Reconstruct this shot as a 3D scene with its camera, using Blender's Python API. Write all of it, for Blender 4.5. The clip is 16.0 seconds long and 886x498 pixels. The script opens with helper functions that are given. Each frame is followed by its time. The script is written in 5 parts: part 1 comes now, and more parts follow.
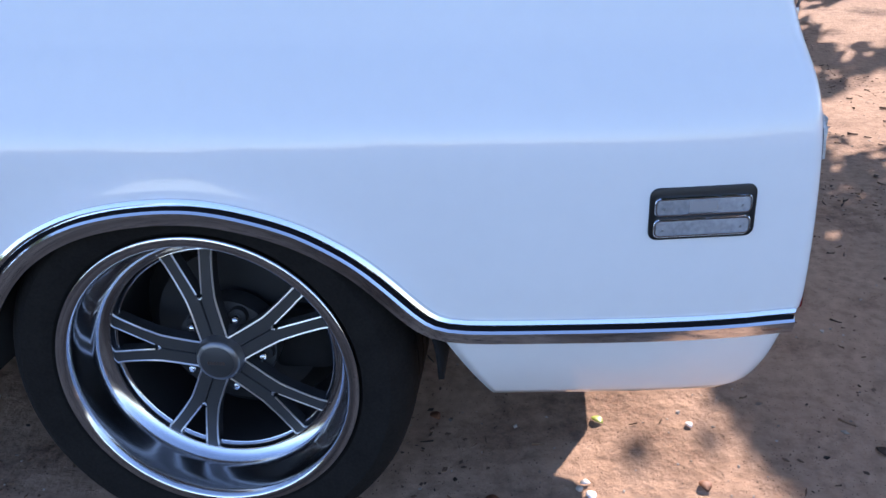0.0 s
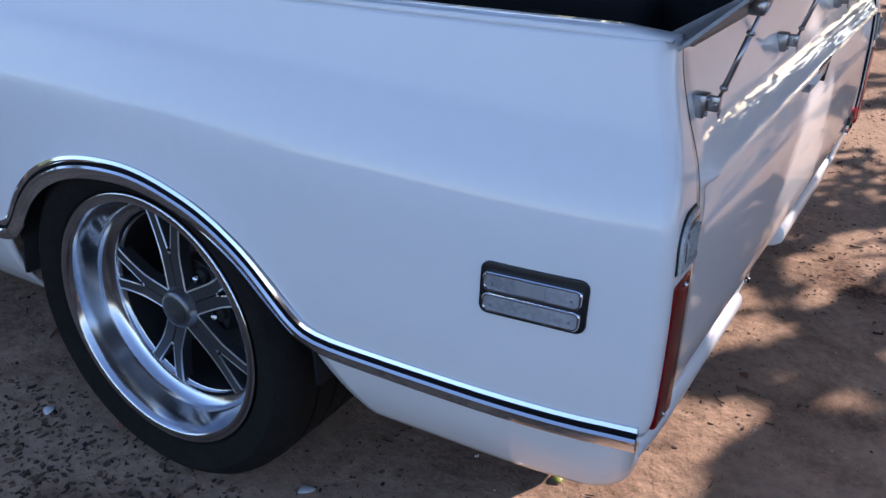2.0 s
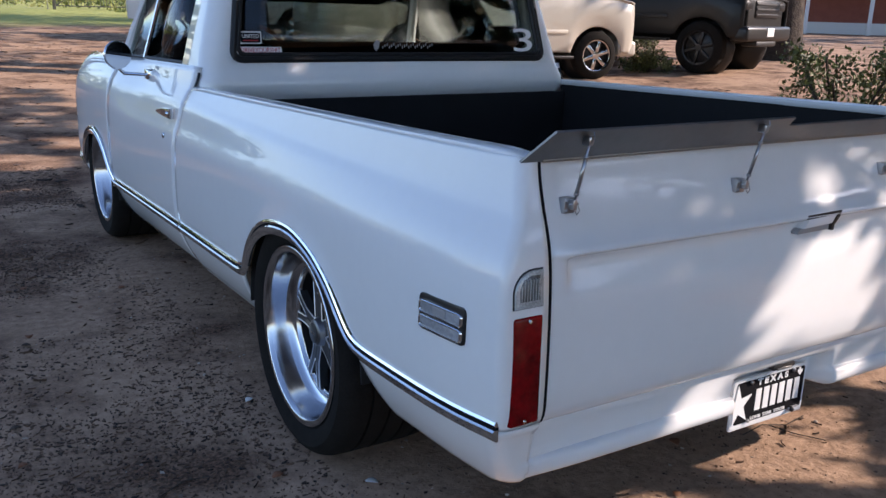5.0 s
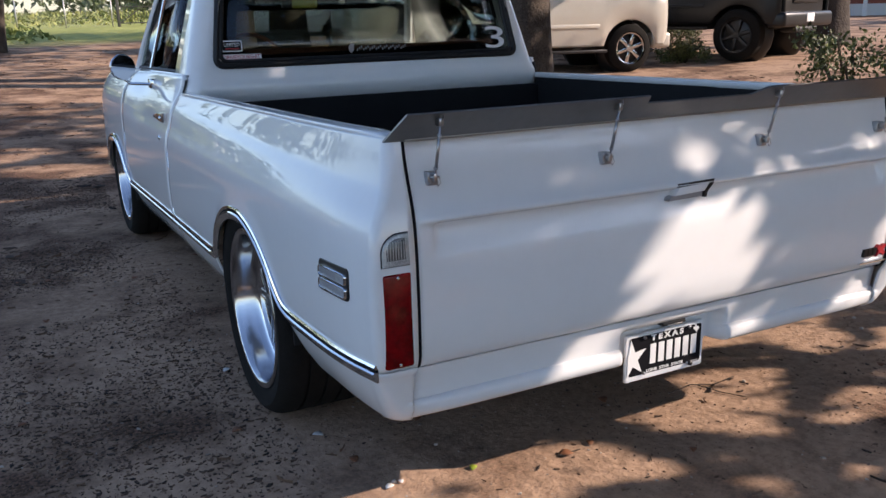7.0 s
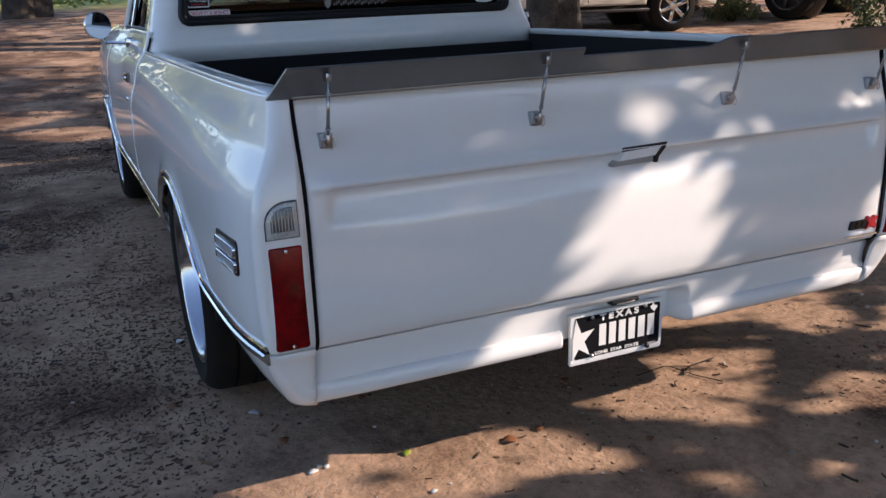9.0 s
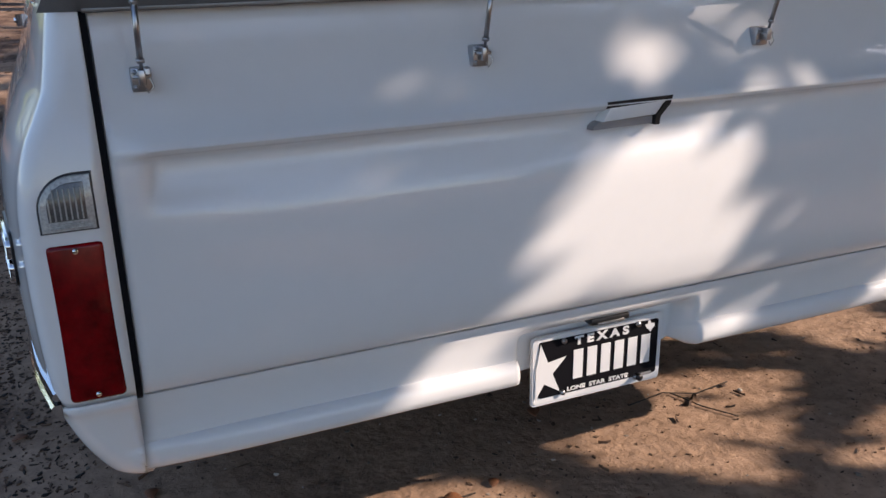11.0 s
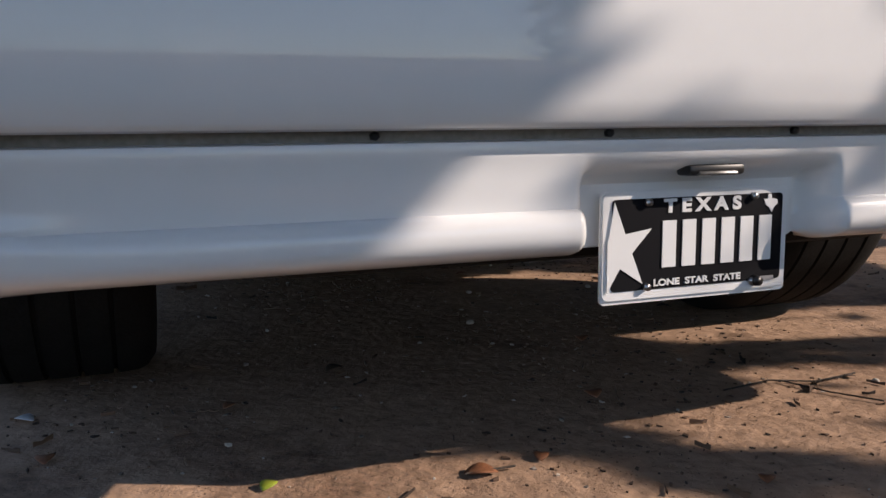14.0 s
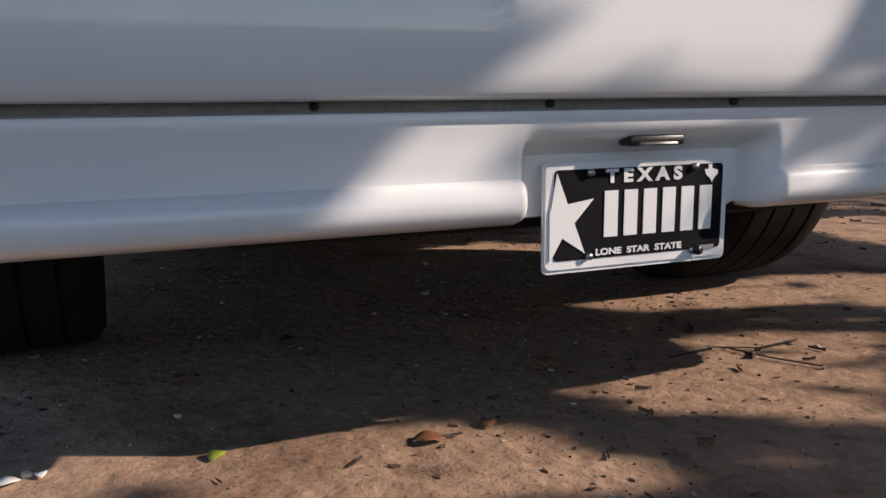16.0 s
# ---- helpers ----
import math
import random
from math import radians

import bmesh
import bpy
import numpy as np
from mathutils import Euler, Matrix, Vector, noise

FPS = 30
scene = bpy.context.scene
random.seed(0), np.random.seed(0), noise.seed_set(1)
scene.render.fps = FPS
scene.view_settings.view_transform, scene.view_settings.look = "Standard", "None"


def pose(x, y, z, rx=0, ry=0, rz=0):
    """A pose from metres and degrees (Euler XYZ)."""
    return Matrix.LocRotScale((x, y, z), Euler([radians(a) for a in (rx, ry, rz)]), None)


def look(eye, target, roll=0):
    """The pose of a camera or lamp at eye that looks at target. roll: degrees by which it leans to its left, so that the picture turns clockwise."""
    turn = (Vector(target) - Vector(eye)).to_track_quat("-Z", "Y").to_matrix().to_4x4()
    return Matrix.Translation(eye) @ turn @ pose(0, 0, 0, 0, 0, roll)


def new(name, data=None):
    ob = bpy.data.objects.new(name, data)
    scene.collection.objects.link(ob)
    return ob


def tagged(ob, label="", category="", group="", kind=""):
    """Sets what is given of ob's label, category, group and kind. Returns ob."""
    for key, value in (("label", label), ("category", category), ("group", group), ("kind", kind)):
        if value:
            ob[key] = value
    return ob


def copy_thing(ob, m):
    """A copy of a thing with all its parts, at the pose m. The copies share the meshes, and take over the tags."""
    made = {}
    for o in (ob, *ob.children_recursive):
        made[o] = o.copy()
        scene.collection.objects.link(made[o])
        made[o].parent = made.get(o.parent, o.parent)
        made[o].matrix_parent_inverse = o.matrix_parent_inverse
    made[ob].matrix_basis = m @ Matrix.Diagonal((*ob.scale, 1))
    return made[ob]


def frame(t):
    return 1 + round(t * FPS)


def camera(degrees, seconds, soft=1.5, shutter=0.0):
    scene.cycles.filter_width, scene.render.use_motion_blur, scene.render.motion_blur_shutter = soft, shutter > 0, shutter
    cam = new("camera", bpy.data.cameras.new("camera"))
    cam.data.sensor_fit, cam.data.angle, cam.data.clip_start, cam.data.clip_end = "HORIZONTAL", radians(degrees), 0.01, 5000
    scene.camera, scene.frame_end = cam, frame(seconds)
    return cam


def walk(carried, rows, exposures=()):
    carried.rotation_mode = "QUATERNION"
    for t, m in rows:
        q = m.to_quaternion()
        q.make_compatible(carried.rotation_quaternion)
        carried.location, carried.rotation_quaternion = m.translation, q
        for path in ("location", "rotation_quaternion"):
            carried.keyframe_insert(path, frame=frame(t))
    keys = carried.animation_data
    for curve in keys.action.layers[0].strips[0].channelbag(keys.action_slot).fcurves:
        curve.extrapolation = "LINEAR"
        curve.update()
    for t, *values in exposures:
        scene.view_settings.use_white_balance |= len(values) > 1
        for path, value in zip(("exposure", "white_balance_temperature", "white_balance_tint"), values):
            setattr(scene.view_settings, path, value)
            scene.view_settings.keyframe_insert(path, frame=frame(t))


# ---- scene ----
cam = camera(54.4, 16.0)
PATH = [
    (0, (-2.3, 0.418, 1.208), (-0.483, 0.626, 0.398), -1.8),
    (0.5, (-2.248, 0.261, 1.229), (-0.482, 0.722, 0.411), -2.4),
    (1, (-2.14, 0.12, 1.238), (-0.423, 0.636, 0.352), -0.6),
    (1.5, (-2.043, -0.067, 1.265), (-0.365, 0.563, 0.378), 0.2),
    (2, (-2.024, -0.284, 1.309), (-0.482, 0.639, 0.432), 2.2),
    (2.5, (-2.059, -0.457, 1.311), (-0.573, 0.632, 0.533), 1.5),
    (3, (-2.106, -0.662, 1.328), (-0.724, 0.56, 0.556), 1.5),
    (3.5, (-2.036, -0.876, 1.332), (-0.836, 0.544, 0.596), 1.4),
    (4, (-2.029, -1.027, 1.342), (-0.878, 0.46, 0.659), 0.6),
    (4.2, (-2.032, -1.093, 1.347), (-0.898, 0.427, 0.711), 1.0),
    (6.3, (-1.778, -1.672, 1.357), (-0.883, 0.039, 0.838), 0.4),
    (6.5, (-1.772, -1.726, 1.356), (-0.856, -0.033, 0.812), 0.7),
    (7, (-1.738, -1.817, 1.363), (-0.852, -0.105, 0.827), -1.1),
    (7.5, (-1.625, -1.881, 1.366), (-0.821, -0.128, 0.835), -1.7),
    (8, (-1.513, -1.932, 1.356), (-0.791, -0.145, 0.823), -2.2),
    (8.5, (-1.427, -1.898, 1.337), (-0.699, -0.129, 0.753), -2.1),
    (8.7, (-1.389, -1.854, 1.327), (-0.626, -0.105, 0.728), -1.8),
    (10.8, (-0.946, -1.33, 1.176), (-0.26, 0.429, 0.517), -1.9),
    (11, (-0.909, -1.265, 1.141), (-0.169, 0.469, 0.474), -1.0),
    (11.5, (-0.844, -1.082, 0.892), (-0.048, 0.653, 0.296), -1.4),
    (12, (-0.735, -0.938, 0.676), (0.045, 0.863, 0.294), -0.3),
    (12.5, (-0.762, -0.933, 0.577), (0.008, 0.893, 0.311), -1.5),
    (13, (-0.783, -0.921, 0.536), (-0.059, 0.927, 0.293), -1.8),
    (13.5, (-0.771, -0.916, 0.52), (-0.08, 0.943, 0.264), -0.6),
    (14, (-0.756, -0.91, 0.504), (-0.044, 0.936, 0.217), -0.5),
    (14.5, (-0.748, -0.912, 0.499), (-0.026, 0.927, 0.188), -0.4),
    (15, (-0.742, -0.919, 0.502), (-0.007, 0.912, 0.177), -0.4),
    (15.5, (-0.735, -0.929, 0.505), (0.017, 0.895, 0.171), -0.2),
    (16, (-0.732, -0.929, 0.503), (0.048, 0.879, 0.151), -0.4),
]
EXPOSURES = [(0, 1.42, 5720, 23), (1.5, 1.02, 5720, 23), (2.5, 0.84, 5680, 22), (4.0, 0.88, 5830, 21), (6.5, 0.77, 6120, 19), (8.7, 0.73, 6190, 19), (11, 0.60, 6230, 19), (12, 0.42, 6060, 17), (16, 0.28, 6090, 17)]
walk(cam, [(t, look(eye, target, roll)) for t, eye, target, roll in PATH], EXPOSURES)

# ---- light: low afternoon sun from behind the truck's right rear corner ----
SUN = Vector((1.8, -0.87, 1.07)).normalized()
world = bpy.data.worlds.new("sky")
scene.world = world
world.use_nodes = True
wt = world.node_tree
sky = wt.nodes.new("ShaderNodeTexSky")
sky.sky_type, sky.sun_disc = "NISHITA", False
sky.sun_elevation = math.asin(SUN.z)
sky.sun_rotation = math.atan2(SUN.x, SUN.y)
sky.air_density, sky.dust_density, sky.ozone_density = 1.0, 0.6, 1.2
wt.links.new(sky.outputs[0], wt.nodes["Background"].inputs[0])
wt.nodes["Background"].inputs[1].default_value = 0.15
sun_lamp = bpy.data.lights.new("sun", "SUN")
sun_lamp.energy, sun_lamp.angle, sun_lamp.color = 5.0, radians(0.53), (1.0, 0.84, 0.66)
sun = new("sun", sun_lamp)
sun.matrix_world = look(SUN * 40, (0, 0, 0))


# ---- materials ----
def mat(name, color, rough=0.5, metal=0.0, coat=0.0, vary=0.0, scale=8.0, bump=0.0, bscale=60.0, color2=None, island=False, ior=1.45, obj=False):
    m = bpy.data.materials.new(name)
    m.use_nodes = True
    nt = m.node_tree
    b = nt.nodes["Principled BSDF"]
    b.inputs["Base Color"].default_value = (*color, 1)
    b.inputs["Roughness"].default_value, b.inputs["Metallic"].default_value = rough, metal
    b.inputs["Coat Weight"].default_value, b.inputs["Coat Roughness"].default_value = coat, 0.03
    b.inputs["IOR"].default_value = ior
    co = nt.nodes.new("ShaderNodeTexCoord")
    if vary or color2:
        n1, n2 = nt.nodes.new("ShaderNodeTexNoise"), nt.nodes.new("ShaderNodeTexNoise")
        n1.inputs["Scale"].default_value, n2.inputs["Scale"].default_value = scale, scale * 9
        n1.inputs["Detail"].default_value = n2.inputs["Detail"].default_value = 5
        mixf = nt.nodes.new("ShaderNodeMath")
        mixf.operation = "ADD"
        half = nt.nodes.new("ShaderNodeMath")
        half.operation, half.inputs[1].default_value = "MULTIPLY", 0.5
        nt.links.new(co.outputs["Object"], n1.inputs["Vector"])
        nt.links.new(co.outputs["Object"], n2.inputs["Vector"])
        nt.links.new(n1.outputs[0], mixf.inputs[0])
        nt.links.new(n2.outputs[0], mixf.inputs[1])
        nt.links.new(mixf.outputs[0], half.inputs[0])
        ramp = nt.nodes.new("ShaderNodeValToRGB")
        lo = color2 or tuple(c * (1 - vary) for c in color)
        hi = color if color2 else tuple(min(1, c * (1 + vary)) for c in color)
        ramp.color_ramp.elements[0].position, ramp.color_ramp.elements[1].position = 0.36, 0.64
        ramp.color_ramp.elements[0].color, ramp.color_ramp.elements[1].color = (*lo, 1), (*hi, 1)
        if island:
            geo = nt.nodes.new("ShaderNodeNewGeometry")
            nt.links.new(geo.outputs["Random Per Island"], ramp.inputs[0])
            ramp.color_ramp.elements[0].position, ramp.color_ramp.elements[1].position = 0.0, 1.0
        else:
            nt.links.new(half.outputs[0], ramp.inputs[0])
        nt.links.new(ramp.outputs[0], b.inputs["Base Color"])
    if bump:
        nb, bp = nt.nodes.new("ShaderNodeTexNoise"), nt.nodes.new("ShaderNodeBump")
        nb.inputs["Scale"].default_value, nb.inputs["Detail"].default_value = bscale, 6
        bp.inputs["Strength"].default_value, bp.inputs["Distance"].default_value = bump, 0.02
        nt.links.new(co.outputs["Object"], nb.inputs["Vector"])
        nt.links.new(nb.outputs[0], bp.inputs["Height"])
        nt.links.new(bp.outputs[0], b.inputs["Normal"])
    return m


def glass(name, color=(1, 1, 1), rough=0.0, see=0.6):
    """Thin pane: part see-through, with a mirror-like front by Fresnel."""
    m = bpy.data.materials.new(name)
    m.use_nodes = True
    nt = m.node_tree
    nt.nodes.clear()
    out, mix = nt.nodes.new("ShaderNodeOutputMaterial"), nt.nodes.new("ShaderNodeMixShader")
    tr, gl, fr = nt.nodes.new("ShaderNodeBsdfTransparent"), nt.nodes.new("ShaderNodeBsdfGlossy"), nt.nodes.new("ShaderNodeFresnel")
    tr.inputs[0].default_value = (*[c * see for c in color], 1)
    gl.inputs["Roughness"].default_value = rough
    fr.inputs[0].default_value = 1.52
    nt.links.new(fr.outputs[0], mix.inputs[0])
    nt.links.new(tr.outputs[0], mix.inputs[1])
    nt.links.new(gl.outputs[0], mix.inputs[2])
    nt.links.new(mix.outputs[0], out.inputs[0])
    return m


PAINT = mat("white_paint", (0.80, 0.80, 0.79), 0.32, coat=1.0, vary=0.012, scale=3)
PAINT.node_tree.nodes["Principled BSDF"].inputs["Coat IOR"].default_value = 1.52
PAINT.node_tree.nodes["Principled BSDF"].inputs["Specular IOR Level"].default_value = 0.15
PAINT.node_tree.nodes["Principled BSDF"].inputs["Coat Roughness"].default_value = 0.012
# grey of white paint in shade, for the jamb in the tailgate's gap
RECESS = mat("shaded_gap_grey", (0.22, 0.215, 0.20), 0.7, vary=0.2, scale=15)
CHROME = mat("chrome", (0.78, 0.79, 0.80), 0.07, metal=1.0)
POLISHED = mat("polished_aluminium", (0.63, 0.64, 0.66), 0.14, metal=1.0, vary=0.05, scale=30)
GUNMETAL = mat("gunmetal_paint", (0.050, 0.050, 0.051), 0.45, metal=0.3, coat=0.1)
CAPMETAL = mat("satin_cap_metal", (0.20, 0.20, 0.205), 0.35, metal=0.9, vary=0.1, scale=40)
BLACK = mat("black_plastic", (0.010, 0.010, 0.011), 0.38)
LINER = mat("black_bed_liner", (0.004, 0.004, 0.0045), 0.9, vary=0.3, scale=12, bump=0.2, bscale=200)
UNDER = mat("underbody", (0.007, 0.0065, 0.006), 0.9, vary=0.3, scale=6)
RUBBER = mat("tyre_rubber", (0.013, 0.0115, 0.010), 0.95, vary=0.25, scale=20, bump=0.1, bscale=150, ior=1.25)
GASKET = mat("window_rubber", (0.008, 0.008, 0.009), 0.5)
BRUSHED = mat("brushed_aluminium", (0.22, 0.215, 0.21), 0.42, metal=0.85, vary=0.06, scale=40)
MACHINED = mat("machined_metal", (0.80, 0.80, 0.81), 0.33, metal=1.0)
STEEL = mat("zinc_steel", (0.42, 0.42, 0.43), 0.28, metal=1.0)
DISC = mat("brake_disc", (0.045, 0.045, 0.046), 0.55, metal=0.6)
LEATHER = mat("saddle_leather", (0.23, 0.075, 0.03), 0.5, vary=0.15, scale=10, bump=0.1)
WHITE_INK = mat("white_print", (0.78, 0.78, 0.77), 0.45)
BLACK_INK = mat("black_print", (0.006, 0.006, 0.008), 0.7, ior=1.2)
RED_INK = mat("red_print", (0.45, 0.02, 0.03), 0.4)
GREY_INK = mat("grey_print", (0.30, 0.29, 0.29), 0.45)
REDLENS = mat("red_lens", (0.24, 0.001, 0.003), 0.2, coat=0.25, color2=(0.085, 0.0003, 0.001), scale=5, ior=1.3)
CLEARLENS = mat("clear_lens", (0.60, 0.60, 0.57), 0.12, coat=1.0, color2=(0.30, 0.30, 0.285), scale=28)
REFLECTOR = mat("lamp_reflector", (0.13, 0.13, 0.125), 0.3, coat=1.0, color2=(0.05, 0.05, 0.048), scale=30)
MARKLENS = mat("frosted_lens", (0.38, 0.38, 0.39), 0.3, coat=0.1, color2=(0.22, 0.22, 0.23), scale=14)
CABGLASS = glass("tinted_glass", (0.80, 0.85, 0.82), 0.0, 0.85)
MIRROR = mat("mirror_glass", (0.75, 0.76, 0.77), 0.02, metal=1.0)
BARK = mat("oak_bark", (0.085, 0.066, 0.05), 0.95, color2=(0.02, 0.016, 0.013), scale=7, bump=1.0, bscale=22)
LEAF = mat("oak_leaf", (0.085, 0.115, 0.035), 0.55, color2=(0.035, 0.06, 0.018), island=True)
BUSHLEAF = mat("bush_leaf", (0.13, 0.15, 0.04), 0.55, color2=(0.025, 0.035, 0.012), island=True)
LITTER = mat("dry_leaf_litter", (0.17, 0.10, 0.06), 0.9, color2=(0.018, 0.012, 0.009), island=True)
PEBBLE = mat("pebble", (0.46, 0.40, 0.33), 0.85, color2=(0.16, 0.12, 0.09), island=True)
GRASS = mat("grass_blades", (0.28, 0.28, 0.085), 0.8, color2=(0.10, 0.14, 0.032), island=True)
BROWNLEAF = mat("brown_leaf", (0.26, 0.10, 0.04), 0.7, color2=(0.13, 0.055, 0.025), scale=40)
GREENLEAF = mat("green_leaf", (0.25, 0.30, 0.03), 0.5, vary=0.2, scale=40)
SCRAP = mat("pale_scrap", (0.7, 0.68, 0.64), 0.7, vary=0.1, scale=40)


# ---- ground ----
def rise(x, y):
    """The ground climbs gently away from the truck."""
    d = max(0.0, math.hypot(x, y - 2) - 5.0)
    return 0.5 * (1 - math.exp(-((d / 9) ** 1.3))) + 0.008 * min(d, 150.0)


def ground_z(x, y):
    return rise(x, y) + 0.006 * noise.noise((x * 1.1, y * 1.1, 3)) + 0.003 * noise.noise((x * 4, y * 4, 9)) - 0.004


def dirt():
    m = bpy.data.materials.new("dirt_ground")
    m.use_nodes = True
    nt = m.node_tree
    L, N = nt.links, nt.nodes
    b = N["Principled BSDF"]
    b.inputs["Roughness"].default_value = 0.95
    b.inputs["Specular IOR Level"].default_value = 0.15
    co = N.new("ShaderNodeTexCoord")

    def tex(scale, detail=8, rough=0.6):
        n = N.new("ShaderNodeTexNoise")
        n.inputs["Scale"].default_value, n.inputs["Detail"].default_value, n.inputs["Roughness"].default_value = scale, detail, rough
        L.new(co.outputs["Object"], n.inputs["Vector"])
        return n

    def ramp(src, p0, p1, c0, c1):
        r = N.new("ShaderNodeValToRGB")
        r.color_ramp.elements[0].position, r.color_ramp.elements[1].position = p0, p1
        r.color_ramp.elements[0].color, r.color_ramp.elements[1].color = (*c0, 1), (*c1, 1)
        L.new(src, r.inputs[0])
        return r

    def blend(fac, a, c, kind="MIX"):
        x = N.new("ShaderNodeMix")
        x.data_type, x.blend_type = "RGBA", kind
        L.new(fac, x.inputs[0])
        L.new(a, x.inputs[6])
        L.new(c, x.inputs[7])
        return x.outputs[2]

    big = ramp(tex(0.55).outputs[0], 0.35, 0.68, (0.27, 0.174, 0.113), (0.48, 0.322, 0.213))
    fine = ramp(tex(26).outputs[0], 0.30, 0.62, (0.18, 0.116, 0.076), (0.48, 0.322, 0.216))
    soil = blend(ramp(tex(5).outputs[0], 0.3, 0.7, (0.25, 0.25, 0.25), (0.75, 0.75, 0.75)).outputs[0], big.outputs[0], fine.outputs[0])
    mulch = ramp(tex(70, 4).outputs[0], 0.42, 0.60, (0.022, 0.012, 0.008), (0.18, 0.098, 0.062))
    place = N.new("ShaderNodeSeparateXYZ")
    L.new(co.outputs["Object"], place.inputs[0])

    def edge(src, lo, hi, most):
        r = N.new("ShaderNodeMapRange")
        r.inputs[1].default_value, r.inputs[2].default_value, r.inputs[3].default_value, r.inputs[4].default_value = lo, hi, 0.0, most
        L.new(src, r.inputs[0])
        return r.outputs[0]

    def plus(a, c):
        s_ = N.new("ShaderNodeMath")
        L.new(a, s_.inputs[0])
        L.new(c, s_.inputs[1])
        return s_.outputs[0]

    # litter lies thicker on the drive's left half and further along it
    cover = plus(plus(tex(1.7).outputs[0], edge(place.outputs[0], -0.7, -3.4, 0.22)), edge(place.outputs[1], 1.5, 7.0, 0.08))
    patch = ramp(cover, 0.53, 0.70, (0, 0, 0), (0.88, 0.88, 0.88))
    col = blend(patch.outputs[0], soil, mulch.outputs[0])
    speck = ramp(tex(150, 2).outputs[0], 0.66, 0.70, (0, 0, 0), (0.8, 0.8, 0.8))
    dark = ramp(tex(33, 3).outputs[0], 0.4, 0.6, (0.02, 0.014, 0.01), (0.06, 0.04, 0.028))
    col = blend(speck.outputs[0], col, dark.outputs[0])
    # grass takes over on the verges, far from the drive
    sep = N.new("ShaderNodeSeparateXYZ")
    L.new(co.outputs["Object"], sep.inputs[0])

    def over(src, lo, hi):
        r = N.new("ShaderNodeMapRange")
        r.inputs[1].default_value, r.inputs[2].default_value = lo, hi
        L.new(src, r.inputs[0])
        return r.outputs[0]

    wob = tex(0.25)
    yy = N.new("ShaderNodeMath")
    yy.operation = "MULTIPLY_ADD"
    L.new(wob.outputs[0], yy.inputs[0])
    yy.inputs[1].default_value = 9.0
    L.new(sep.outputs[1], yy.inputs[2])
    green = ramp(tex(3).outputs[0], 0.3, 0.7, (0.17, 0.21, 0.05), (0.42, 0.42, 0.14))
    col = blend(over(yy.outputs[0], 29.0, 32.5), col, green.outputs[0])
    L.new(col, b.inputs["Base Color"])
    bp, bp2 = N.new("ShaderNodeBump"), N.new("ShaderNodeBump")
    bp.inputs["Strength"].default_value, bp.inputs["Distance"].default_value = 0.75, 0.009
    bp2.inputs["Strength"].default_value, bp2.inputs["Distance"].default_value = 0.55, 0.022
    L.new(tex(38).outputs[0], bp.inputs["Height"])
    L.new(tex(6).outputs[0], bp2.inputs["Height"])
    L.new(bp2.outputs[0], bp.inputs["Normal"])
    L.new(bp.outputs[0], b.inputs["Normal"])
    return m


def link(name, bm, material, parent=None, smooth=True, angle=35):
    me = bpy.data.meshes.new(name)
    if smooth:
        for f in bm.faces:
            f.smooth = True
        lim = radians(angle)
        for e in bm.edges:
            if len(e.link_faces) == 2 and e.calc_face_angle(0) > lim:
                e.smooth = False
    bm.to_mesh(me)
    bm.free()
    me.materials.append(material)
    ob = new(name, me)
    if parent:
        ob.parent = parent
    return ob


def part(name, bm, material, parent, label="", smooth=True, angle=35):
    ob = link(name, bm, material, parent, smooth, angle)
    if label:
        ob["label"] = label
    return ob


def spread(lo, hi, n, centre, k):
    """Coordinates from lo to hi, close together near centre."""
    us = np.linspace(-1, 1, n)
    v = np.sinh(us * k) / math.sinh(k)
    return [centre + (x * (hi - centre) if x > 0 else -x * (lo - centre)) for x in v]


def surface(fn, us, vs, bm=None, keep=None):
    bm = bm or bmesh.new()
    g = [[bm.verts.new(fn(u, v)) for v in vs] for u in us]
    for i in range(len(us) - 1):
        for j in range(len(vs) - 1):
            if keep is None or keep(i, j):
                bm.faces.new((g[i][j], g[i + 1][j], g[i + 1][j + 1], g[i][j + 1]))
    return bm


xs, ys = spread(-900, 900, 181, 0, 9.0), spread(-900, 900, 181, 0.5, 9.0)
ground = link("ground", surface(lambda x, y: (x, y, ground_z(x, y)), xs, ys), dirt())
bmesh_up = ground.data.polygons[0].normal.z
if bmesh_up < 0:
    ground.data.flip_normals()
tagged(ground, "bare brown dirt drive strewn with leaf litter and twigs", "ground", kind="structure")


# ---- the truck: x across, y forward from the tailgate, body raked nose down ----
RAKE = 0.028


def interp(table, v):
    ks = [k for k, _ in table]
    return float(np.interp(v, ks, [w for _, w in table]))


def soft(table, v):
    """Smooth curve through a short table."""
    n = len(table)
    if v <= table[0][0]:
        return table[0][1]
    for i in range(n - 1):
        (a, p), (b, q) = table[i], table[i + 1]
        if v <= b:
            m0 = (q - table[i - 1][1]) / (b - table[i - 1][0]) if i else (q - p) / (b - a)
            m1 = (table[i + 2][1] - p) / (table[i + 2][0] - a) if i + 2 < n else (q - p) / (b - a)
            t, h = (v - a) / (b - a), b - a
            return (2 * t**3 - 3 * t**2 + 1) * p + (t**3 - 2 * t**2 + t) * h * m0 + (3 * t**2 - 2 * t**3) * q + (t**3 - t**2) * h * m1
    return table[-1][1]


def raked(bm):
    for v in bm.verts:
        v.co.z -= RAKE * v.co.y
    return bm


def mirrored(bm):
    for v in bm.verts:
        v.co.x = -v.co.x
    bmesh.ops.reverse_faces(bm, faces=bm.faces)
    return bm


